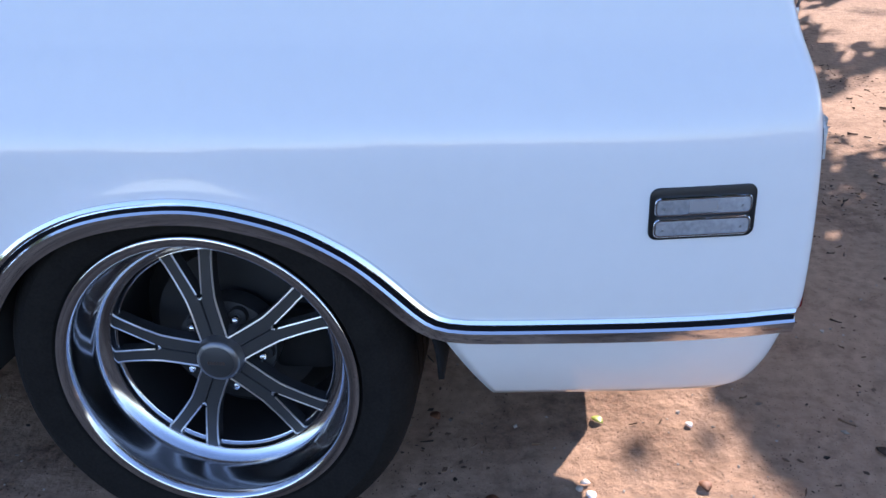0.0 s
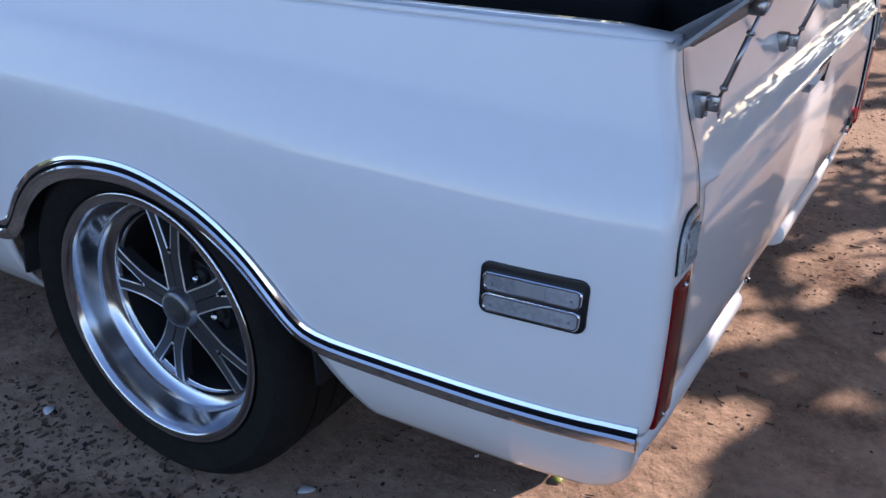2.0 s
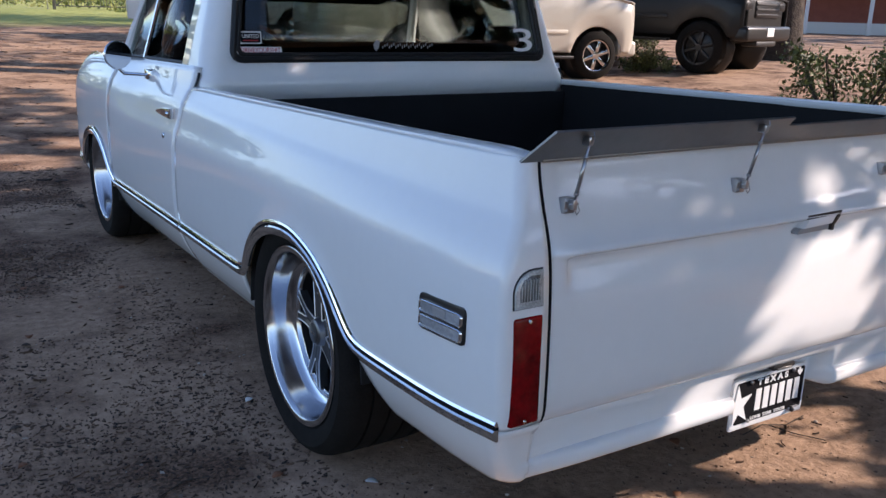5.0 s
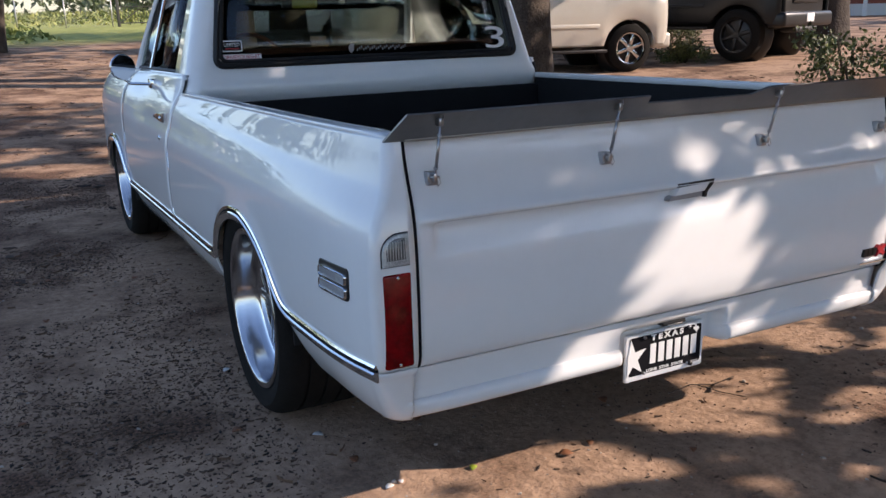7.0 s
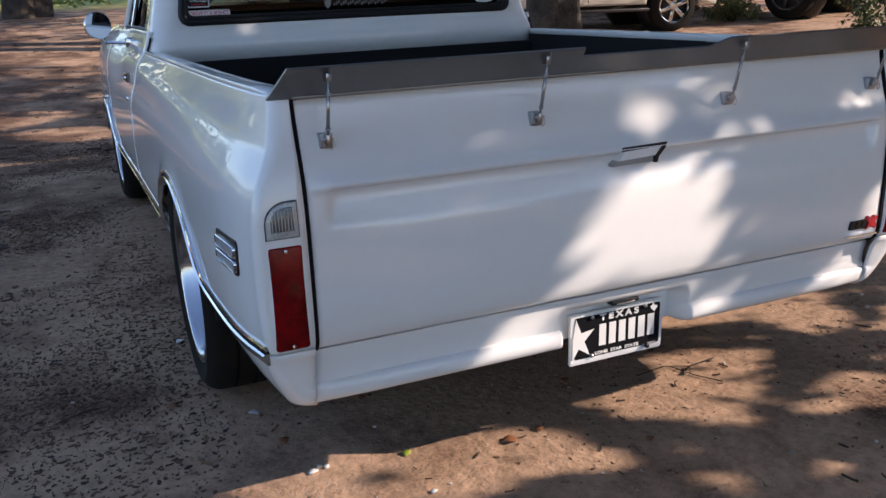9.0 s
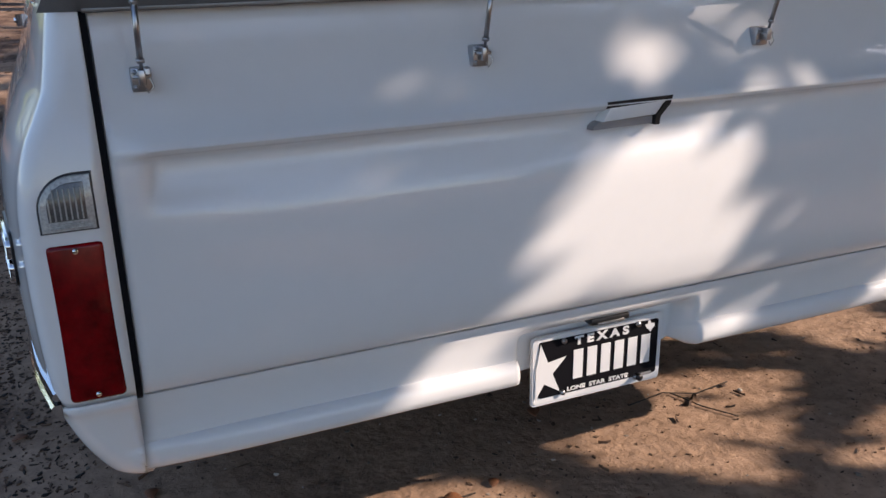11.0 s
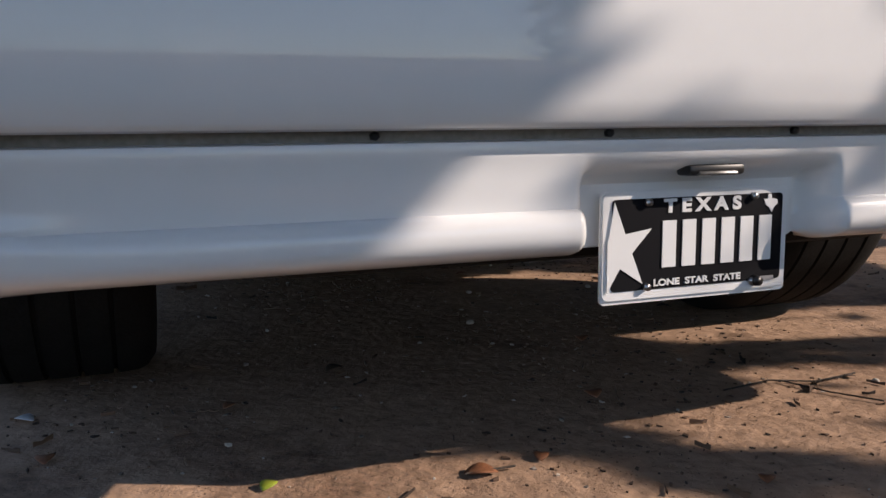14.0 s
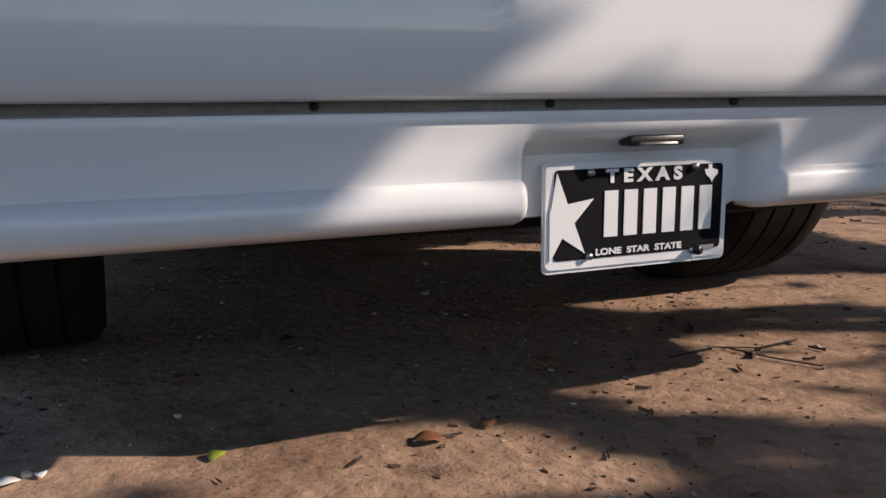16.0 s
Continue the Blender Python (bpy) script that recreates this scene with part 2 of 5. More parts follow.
HALF = [(-0.05, 0.995), (0.0, 1.003), (0.1, 1.022), (0.25, 1.036), (0.6, 1.046), (1.0, 1.050), (2.2, 1.055), (3.1, 1.062), (3.9, 1.07), (4.4, 1.065), (4.65, 1.04), (4.75, 0.99)]


def inset(y, z):
    """How far the side lies inside its widest line at height z."""
    k = min(max(y, 0.0), 2.3) / 2.2
    zl, zu = 0.872 + 0.035 * k, 0.945 + 0.075 * k
    return soft([(0.30, 0.122), (0.33, 0.100), (0.36, 0.078), (0.42, 0.045), (0.485, 0.020), (0.54, 0.006), (0.65, 0.0), (0.78, 0.002), (zl - 0.055, 0.0058), (zl - 0.018, 0.0128), (zl + 0.020, 0.0268), (zu - 0.018, 0.0475), (zu + 0.018, 0.066), (1.09, 0.098)], z)


def side_x(y, z):
    return soft(HALF, y) - inset(y, z)


def arch(dy):
    d = abs(dy)
    if dy < 0:
        return soft([(-0.17, 0.722), (0, 0.756), (0.17, 0.722), (0.28, 0.664), (0.345, 0.606), (0.385, 0.562), (0.43, 0.523)], d)
    return soft([(-0.15, 0.740), (0, 0.756), (0.15, 0.740), (0.26, 0.694), (0.335, 0.628), (0.375, 0.570), (0.43, 0.523)], d)


REAR = [(0.33, 0.062), (0.345, 0.034), (0.36, 0.021), (0.42, 0.009), (0.485, -0.002), (0.505, -0.016), (0.525, -0.024), (0.56, -0.0265), (0.70, -0.025), (0.83, -0.018), (0.90, -0.006), (0.975, 0.020), (1.03, 0.036), (1.085, 0.046), (1.10, 0.055)]
CORNER = [(0.33, 0.06), (0.42, 0.034), (0.50, 0.024), (0.9, 0.026), (1.1, 0.035)]
SEAM_X = 0.884
TRIM_LO, TRIM_HI = 0.486, 0.524
BELT = 1.165


def bead_step(z):
    """How far the rear face steps in above the bead along its foot."""
    return interp([(0.340, 0.0), (0.3895, 0.0), (0.3975, 0.0085), (0.43, 0.0075), (0.475, 0.005), (0.4855, 0.0)], z)


def outline_columns(z, lo_y):
    """Points round the rear corner at height z, from the side to the tailgate's seam."""
    r, ye = interp(CORNER, z), soft(REAR, z)
    xs_ = side_x(ye + r, z)
    pts = []
    for i in range(1, 8):
        a = i / 7 * math.pi / 2
        pts.append((xs_ - r + r * math.cos(a), ye + r - r * math.sin(a)))
    for f in (0.2, 0.4, 0.6, 0.8, 1.0):
        pts.append((xs_ - r + (SEAM_X - xs_ + r) * f, ye + bead_step(z) * f))
    return pts


def panel(bm, y0, y1, n, zlo, zhi, rows, corner=False, wheel=None):
    """A side panel as columns of points from y1 back to y0, wrapped round the rear corner if wanted."""
    cols = []
    yl = np.linspace(y1, y0, n)
    for y in yl:
        lo = zlo(y) if callable(zlo) else zlo
        cols.append((y, lo))
    g = []
    for y, lo in cols:
        col = []
        for f in rows:
            z = lo + (zhi - lo) * f
            yy = y
            if corner and y0 <= y < y0 + 0.25:
                end = soft(REAR, z) + interp(CORNER, z)
                yy = end + (y - y0) / 0.25 * (y0 + 0.25 - end)
            x = side_x(yy, z)
            if wheel is not None:
                x += 0.007 * math.exp(-(((z - lo) / 0.035) ** 2)) * max(0.0, 1 - (abs(yy - wheel) / 0.43) ** 4)
            col.append(bm.verts.new((x, yy, z)))
        g.append(col)
    if corner:
        zs = [(zlo(y0) if callable(zlo) else zlo) + (zhi - (zlo(y0) if callable(zlo) else zlo)) * f for f in rows]
        lists = [outline_columns(z, 0) for z in zs]
        for k in range(len(lists[0])):
            g.append([bm.verts.new((lists[j][k][0], lists[j][k][1], zs[j])) for j in range(len(zs))])
    for i in range(len(g) - 1):
        for j in range(len(rows) - 1):
            bm.faces.new((g[i][j], g[i + 1][j], g[i + 1][j + 1], g[i][j + 1]))
    return bm


def thick(ob, t=0.012, offset=-1.0):
    m = ob.modifiers.new("thickness", "SOLIDIFY")
    m.thickness, m.offset = t, offset
    return ob


truck = new("pickup_truck")
tagged(truck, "lowered white classic pickup truck with chrome trim, parked on dirt", "pickup truck")
ROWS_UP = [0, 0.02, 0.04, 0.07, 0.11, 0.16, 0.22, 0.30, 0.38, 0.46, 0.52] + [0.54 + 0.0115 * i for i in range(39)] + [0.99, 1.0]
RAIL = 1.074


def bed_side(flip):
    name = "bed_side"
    bm = panel(bmesh.new(), 0.0, 2.228, 90, lambda y: max(0.505, arch(y - 1.0)) if 0.57 < y < 1.43 else 0.505, RAIL, ROWS_UP, True, 1.0)
    # rolled rail on top
    for y0, y1 in ((0.046, 2.228),):
        def rail(u, v):
            a = v * math.pi / 2
            xo = side_x(u, RAIL)
            k = min(1.0, 0.15 + (u - 0.045) / 0.10)
            return [(xo, RAIL), (xo - 0.006, RAIL + 0.009 * k), (xo - 0.018, RAIL + 0.012 * k), (xo - 0.045, RAIL + 0.012 * k), (xo - 0.052, RAIL + 0.007 * k), (xo - 0.052, RAIL - 0.016)][v]
        us = np.linspace(y0, y1, 30)
        surface(lambda u, v: (rail(u, v)[0], u, rail(u, v)[1]), us, range(6), bm)
    bmesh.ops.remove_doubles(bm, verts=bm.verts, dist=0.0004)
    bmesh.ops.recalc_face_normals(bm, faces=bm.faces)
    raked(bm)
    if not flip:
        mirrored(bm)
    ob = thick(part(name, bm, PAINT, truck, angle=40), 0.006)
    # lower valance behind the wheel and sill ahead of it
    rows = [0, 0.06, 0.12, 0.18, 0.25, 0.305, 0.33, 0.357, 0.40, 0.48, 0.6, 0.7, 0.82, 0.885, 1.0]
    low = panel(bmesh.new(), 0.0, 0.572, 26, 0.338, 0.505, rows, True)
    for v in low.verts:
        if v.co.y > 0.40:
            f = (0.505 - v.co.z) / 0.167
            v.co.y -= max(0, v.co.y - 0.40) / 0.172 * 0.085 * f
    raked(low)
    if not flip:
        mirrored(low)
    thick(part("lower_valance", low, PAINT, truck), 0.006)
    sill = panel(bmesh.new(), 1.43, 2.228, 20, 0.300, 0.505, rows)
    for v in sill.verts:
        if v.co.y < 1.6:
            f = (0.505 - v.co.z) / 0.197
            v.co.y += max(0, 1.6 - v.co.y) / 0.17 * 0.05 * f
    raked(sill)
    if not flip:
        mirrored(sill)
    thick(part("sill_panel", sill, PAINT, truck), 0.006)


bed_side(False)
bed_side(True)


def ribbon(path, profile, xfun, closed=True):
    """Sweep a small profile (across, out) along a path of (y, z); out is measured from the body's side."""
    bm = bmesh.new()
    n = len(path)
    rings = []
    for i, (y, z) in enumerate(path):
        a, b = path[max(0, i - 1)], path[min(n - 1, i + 1)]
        ty, tz = b[0] - a[0], b[1] - a[1]
        d = math.hypot(ty, tz) or 1
        ny, nz = -tz / d, ty / d
        ring = []
        for across, out in profile:
            yy, zz = y + ny * across, z + nz * across
            ring.append(bm.verts.new((xfun(y, z) + out, yy, zz)))
        rings.append(ring)
    m = len(profile)
    for i in range(n - 1):
        for j in range(m if closed else m - 1):
            bm.faces.new((rings[i][j], rings[i][(j + 1) % m], rings[i + 1][(j + 1) % m], rings[i + 1][j]))
    if closed:
        bm.faces.new(rings[0])
        bm.faces.new(list(reversed(rings[-1])))
    bmesh.ops.recalc_face_normals(bm, faces=bm.faces)
    return bm


def arch_path(centre, y0, y1, front_end):
    zc = 0.505
    pts = [(y0 + (centre - 0.43 - y0) * i / 14, zc) for i in range(14)]
    for i in range(61):
        dy = -0.43 + 0.86 * i / 60
        pts.append((centre + dy, arch(dy) - 0.018))
    pts += [(centre + 0.43 + (y1 - centre - 0.43) * i / 14, zc) for i in range(1, 15)]
    # round the corners off
    for _ in range(3):
        pts = [pts[0]] + [tuple((pts[i - 1][k] + 2 * pts[i][k] + pts[i + 1][k]) / 4 for k in (0, 1)) for i in range(1, len(pts) - 1)] + [pts[-1]]
    return pts


def trim_set(path, flip, lab):
    # path runs forward, so "across" points up
    shapes = (
        ("trim_upper_bead", [(0.0125, 0.0), (0.013, 0.008), (0.0185, 0.012), (0.0245, 0.009), (0.027, 0.0)], CHROME),
        ("trim_insert", [(0.006, 0.0), (0.006, 0.006), (0.0125, 0.006), (0.0125, 0.0)], BLACK_INK),
        ("trim_lower_bead", [(-0.022, 0.0), (-0.022, 0.005), (-0.004, 0.0135), (0.002, 0.0150), (0.006, 0.011), (0.006, 0.0)], CHROME),
    )
    for name, prof, m in shapes:
        bm = raked(ribbon(path, prof, lambda y, z: side_x(y, z) + 0.0005))
        if not flip:
            mirrored(bm)
        part(name, bm, m, truck, lab if m is BLACK else "")


for flip in (False, True):
    trim_set(arch_path(1.0, -0.012, 2.226, 0), flip, "black insert")


# tailgate with its stamped crease and tapered hollow
def gate_y(x, z):
    base = soft(REAR, z) + 0.006
    ax = abs(x)
    f = min(1.0, max(0.0, (0.872 - ax) / 0.05))
    ridge = -0.018 * math.exp(-(((z - 0.873) / (0.009 if z < 0.873 else 0.030)) ** 2))
    step = 0.010 * (1 / (1 + math.exp(-(z - 0.885) / 0.006)))
    hollow_f = min(1.0, max(0.0, (0.832 - ax) / 0.018))
    taper = min(1.0, max(0.0, (0.835 - ax) / 0.16))
    prof = interp([(0.74, 0.0), (0.772, 0.002), (0.84, 0.019), (0.858, 0.016), (0.866, 0.004), (0.875, 0.0)], z)
    if z < 0.80:
        prof *= taper
    else:
        prof *= hollow_f
    return base + (ridge + 0.6 * step) * f + prof


zs_gate = [0.497, 0.500, 0.506, 0.53, 0.58, 0.63, 0.68, 0.72, 0.745, 0.76, 0.772, 0.785, 0.80, 0.815, 0.828, 0.838, 0.846, 0.853, 0.859, 0.864, 0.869, 0.874, 0.879, 0.885, 0.891, 0.90, 0.92, 0.95, 0.98, 1.01, 1.04, 1.06, 1.068]
xs_gate = [-0.876, -0.872, -0.86, -0.845, -0.835, -0.825, -0.815, -0.80, -0.77, -0.74, -0.70, -0.675] + list(np.linspace(-0.64, 0.64, 25)) + [0.675, 0.70, 0.74, 0.77, 0.80, 0.815, 0.825, 0.835, 0.845, 0.86, 0.872, 0.876]


def gate_pt(x, z):
    y = gate_y(x, z)
    e = min(0.876 - abs(x), z - 0.497, 1.068 - z)
    if e < 0.006:
        y += 0.006 * (1 - e / 0.006) ** 2
    return (x, y, z)


bm = raked(surface(gate_pt, xs_gate, zs_gate))
bmesh.ops.recalc_face_normals(bm, faces=bm.faces)
if bm.faces[:][400].normal.y > 0:
    bmesh.ops.reverse_faces(bm, faces=bm.faces)
gate = thick(part("tailgate", bm, PAINT, truck, "white tailgate with stamped crease", angle=50), 0.03)


def box(bm, lo, hi, bevel=0.0, seg=2, rot=None, at=None):
    """A box between two corners, its edges rounded, turned by rot about its middle."""
    r = bmesh.ops.create_cube(bm, size=1.0)
    vs = r["verts"]
    c = [(a + b) / 2 for a, b in zip(lo, hi)]
    bmesh.ops.scale(bm, vec=[b - a for a, b in zip(lo, hi)], verts=vs)
    if bevel:
        es = list({e for v in vs for e in v.link_edges})
        res = bmesh.ops.bevel(bm, geom=es, offset=bevel, segments=seg, affect="EDGES", profile=0.5)
        vs = list({v for f in res["faces"] for v in f.verts} | {v for v in vs if v.is_valid})
    if rot:
        bmesh.ops.rotate(bm, cent=(0, 0, 0), matrix=rot, verts=vs)
    bmesh.ops.translate(bm, vec=c, verts=vs)
    return bm


def boxed(lo, hi, bevel=0.0, seg=2, rot=None):
    return box(bmesh.new(), lo, hi, bevel, seg, rot)


def tube(p, q, r0, r1=None, seg=12, bm=None, caps=True):
    bm = bm or bmesh.new()
    p, q = Vector(p), Vector(q)
    r1 = r0 if r1 is None else r1
    d = (q - p).normalized()
    u = d.orthogonal().normalized()
    w = d.cross(u)
    A, B = [], []
    for i in range(seg):
        a = 2 * math.pi * i / seg
        k = u * math.cos(a) + w * math.sin(a)
        A.append(bm.verts.new(p + k * r0))
        B.append(bm.verts.new(q + k * r1))
    for i in range(seg):
        j = (i + 1) % seg
        bm.faces.new((A[i], A[j], B[j], B[i]))
    if caps:
        bm.faces.new(list(reversed(A)))
        bm.faces.new(B)
    return bm


def pipe(pts, r, seg=10):
    bm = bmesh.new()
    rings = []
    pts = [Vector(p) for p in pts]
    u = None
    for i, p in enumerate(pts):
        d = (pts[min(i + 1, len(pts) - 1)] - pts[max(i - 1, 0)]).normalized()
        u = (u - d * u.dot(d)).normalized() if u else d.orthogonal().normalized()
        w = d.cross(u)
        rings.append([bm.verts.new(p + (u * math.cos(2 * math.pi * k / seg) + w * math.sin(2 * math.pi * k / seg)) * r) for k in range(seg)])
    for a, b in zip(rings, rings[1:]):
        for k in range(seg):
            bm.faces.new((a[k], a[(k + 1) % seg], b[(k + 1) % seg], b[k]))
    bm.faces.new(list(reversed(rings[0])))
    bm.faces.new(rings[-1])
    bmesh.ops.recalc_face_normals(bm, faces=bm.faces)
    return bm


def prism(pts, axis, lo, hi, bevel=0.0, seg=2):
    """An outline in two axes drawn out along the third."""
    bm = bmesh.new()
    def at(p, d):
        v = list(p)
        v.insert(axis, d)
        return v
    a = [bm.verts.new(at(p, lo)) for p in pts]
    b = [bm.verts.new(at(p, hi)) for p in pts]
    n = len(pts)
    fa, fb = bm.faces.new(a), bm.faces.new(list(reversed(b)))
    for i in range(n):
        bm.faces.new((a[(i + 1) % n], a[i], b[i], b[(i + 1) % n]))
    bmesh.ops.recalc_face_normals(bm, faces=bm.faces)
    if bevel:
        bmesh.ops.bevel(bm, geom=list(fa.edges) + list(fb.edges), offset=bevel, segments=seg, affect="EDGES", profile=0.5)
    return bm


def round_rect(x0, x1, z0, z1, r, n=5):
    pts = []
    for cx, cz, a0 in ((x1 - r, z1 - r, 0), (x0 + r, z1 - r, 90), (x0 + r, z0 + r, 180), (x1 - r, z0 + r, 270)):
        for i in range(n + 1):
            a = radians(a0 + 90 * i / n)
            pts.append((cx + r * math.cos(a), cz + r * math.sin(a)))
    return pts


def lathe(profile, seg=64):
    """Turn a profile of (radius, x) about the x axis."""
    bm = bmesh.new()
    rings = []
    for i in range(seg):
        a = 2 * math.pi * i / seg
        rings.append([bm.verts.new((x, r * math.cos(a), r * math.sin(a))) for r, x in profile])
    for i in range(seg):
        p, q = rings[i], rings[(i + 1) % seg]
        for k in range(len(profile) - 1):
            bm.faces.new((p[k], p[k + 1], q[k + 1], q[k]))
    bmesh.ops.remove_doubles(bm, verts=bm.verts, dist=1e-5)
    bmesh.ops.recalc_face_normals(bm, faces=bm.faces)
    return bm


# jambs behind the tailgate's gaps; grey and black stand in for the shade there
part("tailgate_jamb", raked(boxed((-0.90, 0.032, 0.47), (0.90, 0.05, 0.512))), RECESS, truck)
for s in (-1, 1):
    # black strip put into the side gap in place of its shade
    gap_strip = bmesh.new()
    rows = []
    for z in np.linspace(0.488, 1.068, 36):
        y = soft(REAR, z) + (0.002 if z > 0.497 else 0.010)
        rows.append([gap_strip.verts.new((s * x, yy, z)) for x, yy in ((0.8745, y + 0.03), (0.8745, y), (0.8838, y), (0.8838, y + 0.03))])
    for p, q in zip(rows, rows[1:]):
        for k in range(3):
            gap_strip.faces.new((p[k], p[k + 1], q[k + 1], q[k]))
    bmesh.ops.recalc_face_normals(gap_strip, faces=gap_strip.faces)
    part("gap_seal", raked(gap_strip), BLACK_INK, truck)
    part("side_jamb", raked(boxed((s * 0.88 - 0.018, 0.062, 0.345), (s * 0.88 + 0.018, 0.09, 1.06))), BLACK, truck)
for x in (-0.475, -0.170, 0.124, 0.50):
    part("hinge_bolt", raked(tube((x, 0.034, 0.492), (x, 0.024, 0.492), 0.006, 0.005, 6)), DISC, truck)

# roll pan with the plate's recess
PAN = [(0.4855, 0.012), (0.4855, -0.006), (0.483, -0.014), (0.475, -0.016), (0.45, -0.011), (0.425, -0.0095), (0.406, -0.0085), (0.3985, -0.0080), (0.3965, -0.0145), (0.3925, -0.0200), (0.386, -0.0240), (0.378, -0.0260), (0.366, -0.0265), (0.354, -0.0225), (0.345, -0.010), (0.338, 0.01), (0.334, 0.04), (0.334, 0.075)]


def pan_pt(x, k):
    z, y = PAN[k]
    y += 0.036 if k else 0.02
    ax = abs(x)
    end = max(0.0, (ax - 0.70) / 0.19)
    if end > 0 and z < 0.41:
        y += (soft(REAR, z) + bead_step(z) - y) * min(1, end) ** 2
    # recess for the number plate
    if z < 0.452:
        deep = min(1.0, max(0.0, (0.214 - ax) / 0.034))
        deep = deep * deep * (3 - 2 * deep)
        up = min(1.0, (0.452 - z) / 0.02)
        y += (0.088 - y) * deep * up
        if z < 0.40:
            z += (0.352 - z) * deep * 0.6
    return (x, y, z)


PAN = [p for i in range(len(PAN) - 1) for p in ([PAN[i]] if not (0.40 < PAN[i][0] < 0.48) else [PAN[i], tuple((PAN[i][k] + PAN[i + 1][k]) / 2 for k in (0, 1))])] + [PAN[-1]]
xs_pan = list(np.linspace(-0.884, -0.25, 26)) + list(np.linspace(-0.24, -0.17, 15)) + list(np.linspace(-0.15, 0.15, 9)) + list(np.linspace(0.17, 0.24, 15)) + list(np.linspace(0.25, 0.884, 26))
bm = raked(surface(lambda x, k: pan_pt(x, k), xs_pan, range(len(PAN))))
bmesh.ops.recalc_face_normals(bm, faces=bm.faces)
thick(part("roll_pan", bm, PAINT, truck, "white smooth roll pan with plate recess", angle=40), 0.004)
part("plate_lamp", raked(boxed((-0.045, 0.030, 0.434), (0.045, 0.062, 0.449), 0.005)), BLACK, truck, "small black plate lamp")
part("plate_lamp_lens", raked(boxed((-0.032, 0.027, 0.434), (0.032, 0.040, 0.440), 0.003)), REFLECTOR, truck)

# bed: black inside
BX = 0.895
for s in (-1, 1):
    part("bed_wall", raked(boxed((s * 0.912 - 0.008, 0.10, 0.62), (s * 0.912 + 0.008, 2.17, 1.060))), LINER, truck)
    part("bed_wall_ledge", raked(boxed((s * 0.80 - 0.10, 0.62, 0.60), (s * 0.80 + 0.10, 1.38, 0.86), 0.05, 3)), LINER, truck)
part("bed_front_wall", raked(boxed((-0.90, 2.13, 0.60), (0.90, 2.155, 1.03), 0.006)), LINER, truck)
part("bed_floor", raked(boxed((-0.90, 0.08, 0.60), (0.90, 2.16, 0.63))), LINER, truck)
part("tailgate_inner", raked(boxed((-0.87, 0.075, 0.60), (0.87, 0.095, 1.055))), LINER, truck)
part("chassis", raked(boxed((-0.55, 0.25, 0.30), (0.55, 4.5, 0.40), 0.02)), UNDER, truck)
part("floor_pan", raked(boxed((-0.66, 0.10, 0.42), (0.66, 4.6, 0.60), 0.01)), UNDER, truck)
part("rear_axle", tube((-0.7, 1.0, 0.36), (0.7, 1.0, 0.36), 0.05), UNDER, truck)
part("fuel_tank", raked(boxed((-0.4, 0.22, 0.345), (0.4, 0.72, 0.45), 0.04, 3)), UNDER, truck)
for s in (-1, 1):
    for c in (1.0, 3.92):
        bmw = bmesh.new()
        A, B = [], []
        for i in range(25):
            a = math.pi * i / 24
            y, z = c + 0.42 * math.cos(a), 0.40 + 0.40 * math.sin(a)
            A.append(bmw.verts.new((s * 0.62, y, z)))
            B.append(bmw.verts.new((s * (side_x(y, 0.7) - 0.03), y, min(z, 0.40 + 0.345 * math.sin(a) + 0.02))))
        for i in range(24):
            bmw.faces.new((A[i], A[i + 1], B[i + 1], B[i]))
        bmw.faces.new(A)
        thick(part("wheel_well", raked(bmw), UNDER, truck), 0.01)

# grey blade on the tailgate's top edge, on four turnbuckles
def blade_pt(x, f, z1):
    z = 1.066 + (z1 - 1.066) * f
    return (x, 0.034 - 0.068 * (z - 1.066) / 0.065, z)


top = [(-0.935, 1.0665), (-0.902, 1.1325), (-0.19, 1.1325), (-0.184, 1.1125), (0.195, 1.1125), (0.245, 1.1325), (0.902, 1.1325), (0.935, 1.0665)]
bm = bmesh.new()
up_, lo_ = [], []
for x, z in top:
    up_.append(bm.verts.new(blade_pt(x, 1.0, z)))
xs_lo = [x for x, _ in top]
lo_ = [bm.verts.new(blade_pt(x, 0.0, 1.07)) for x in xs_lo[1:-1]]
lo_ = [up_[0]] + lo_ + [up_[-1]]
bm.faces.new((lo_[0], lo_[1], up_[1]))
for i in range(1, len(up_) - 2):
    bm.faces.new((lo_[i], lo_[i + 1], up_[i + 1], up_[i]))
bm.faces.new((lo_[-2], lo_[-1], up_[-2]))
bmesh.ops.recalc_face_normals(bm, faces=bm.faces)
thick(part("rear_blade", raked(bm), BRUSHED, truck, "dull grey aluminium spoiler blade", smooth=False), 0.005, 0.0)
part("blade_foot", raked(boxed((-0.88, 0.028, 1.062), (0.88, 0.075, 1.070), 0.002)), BRUSHED, truck)


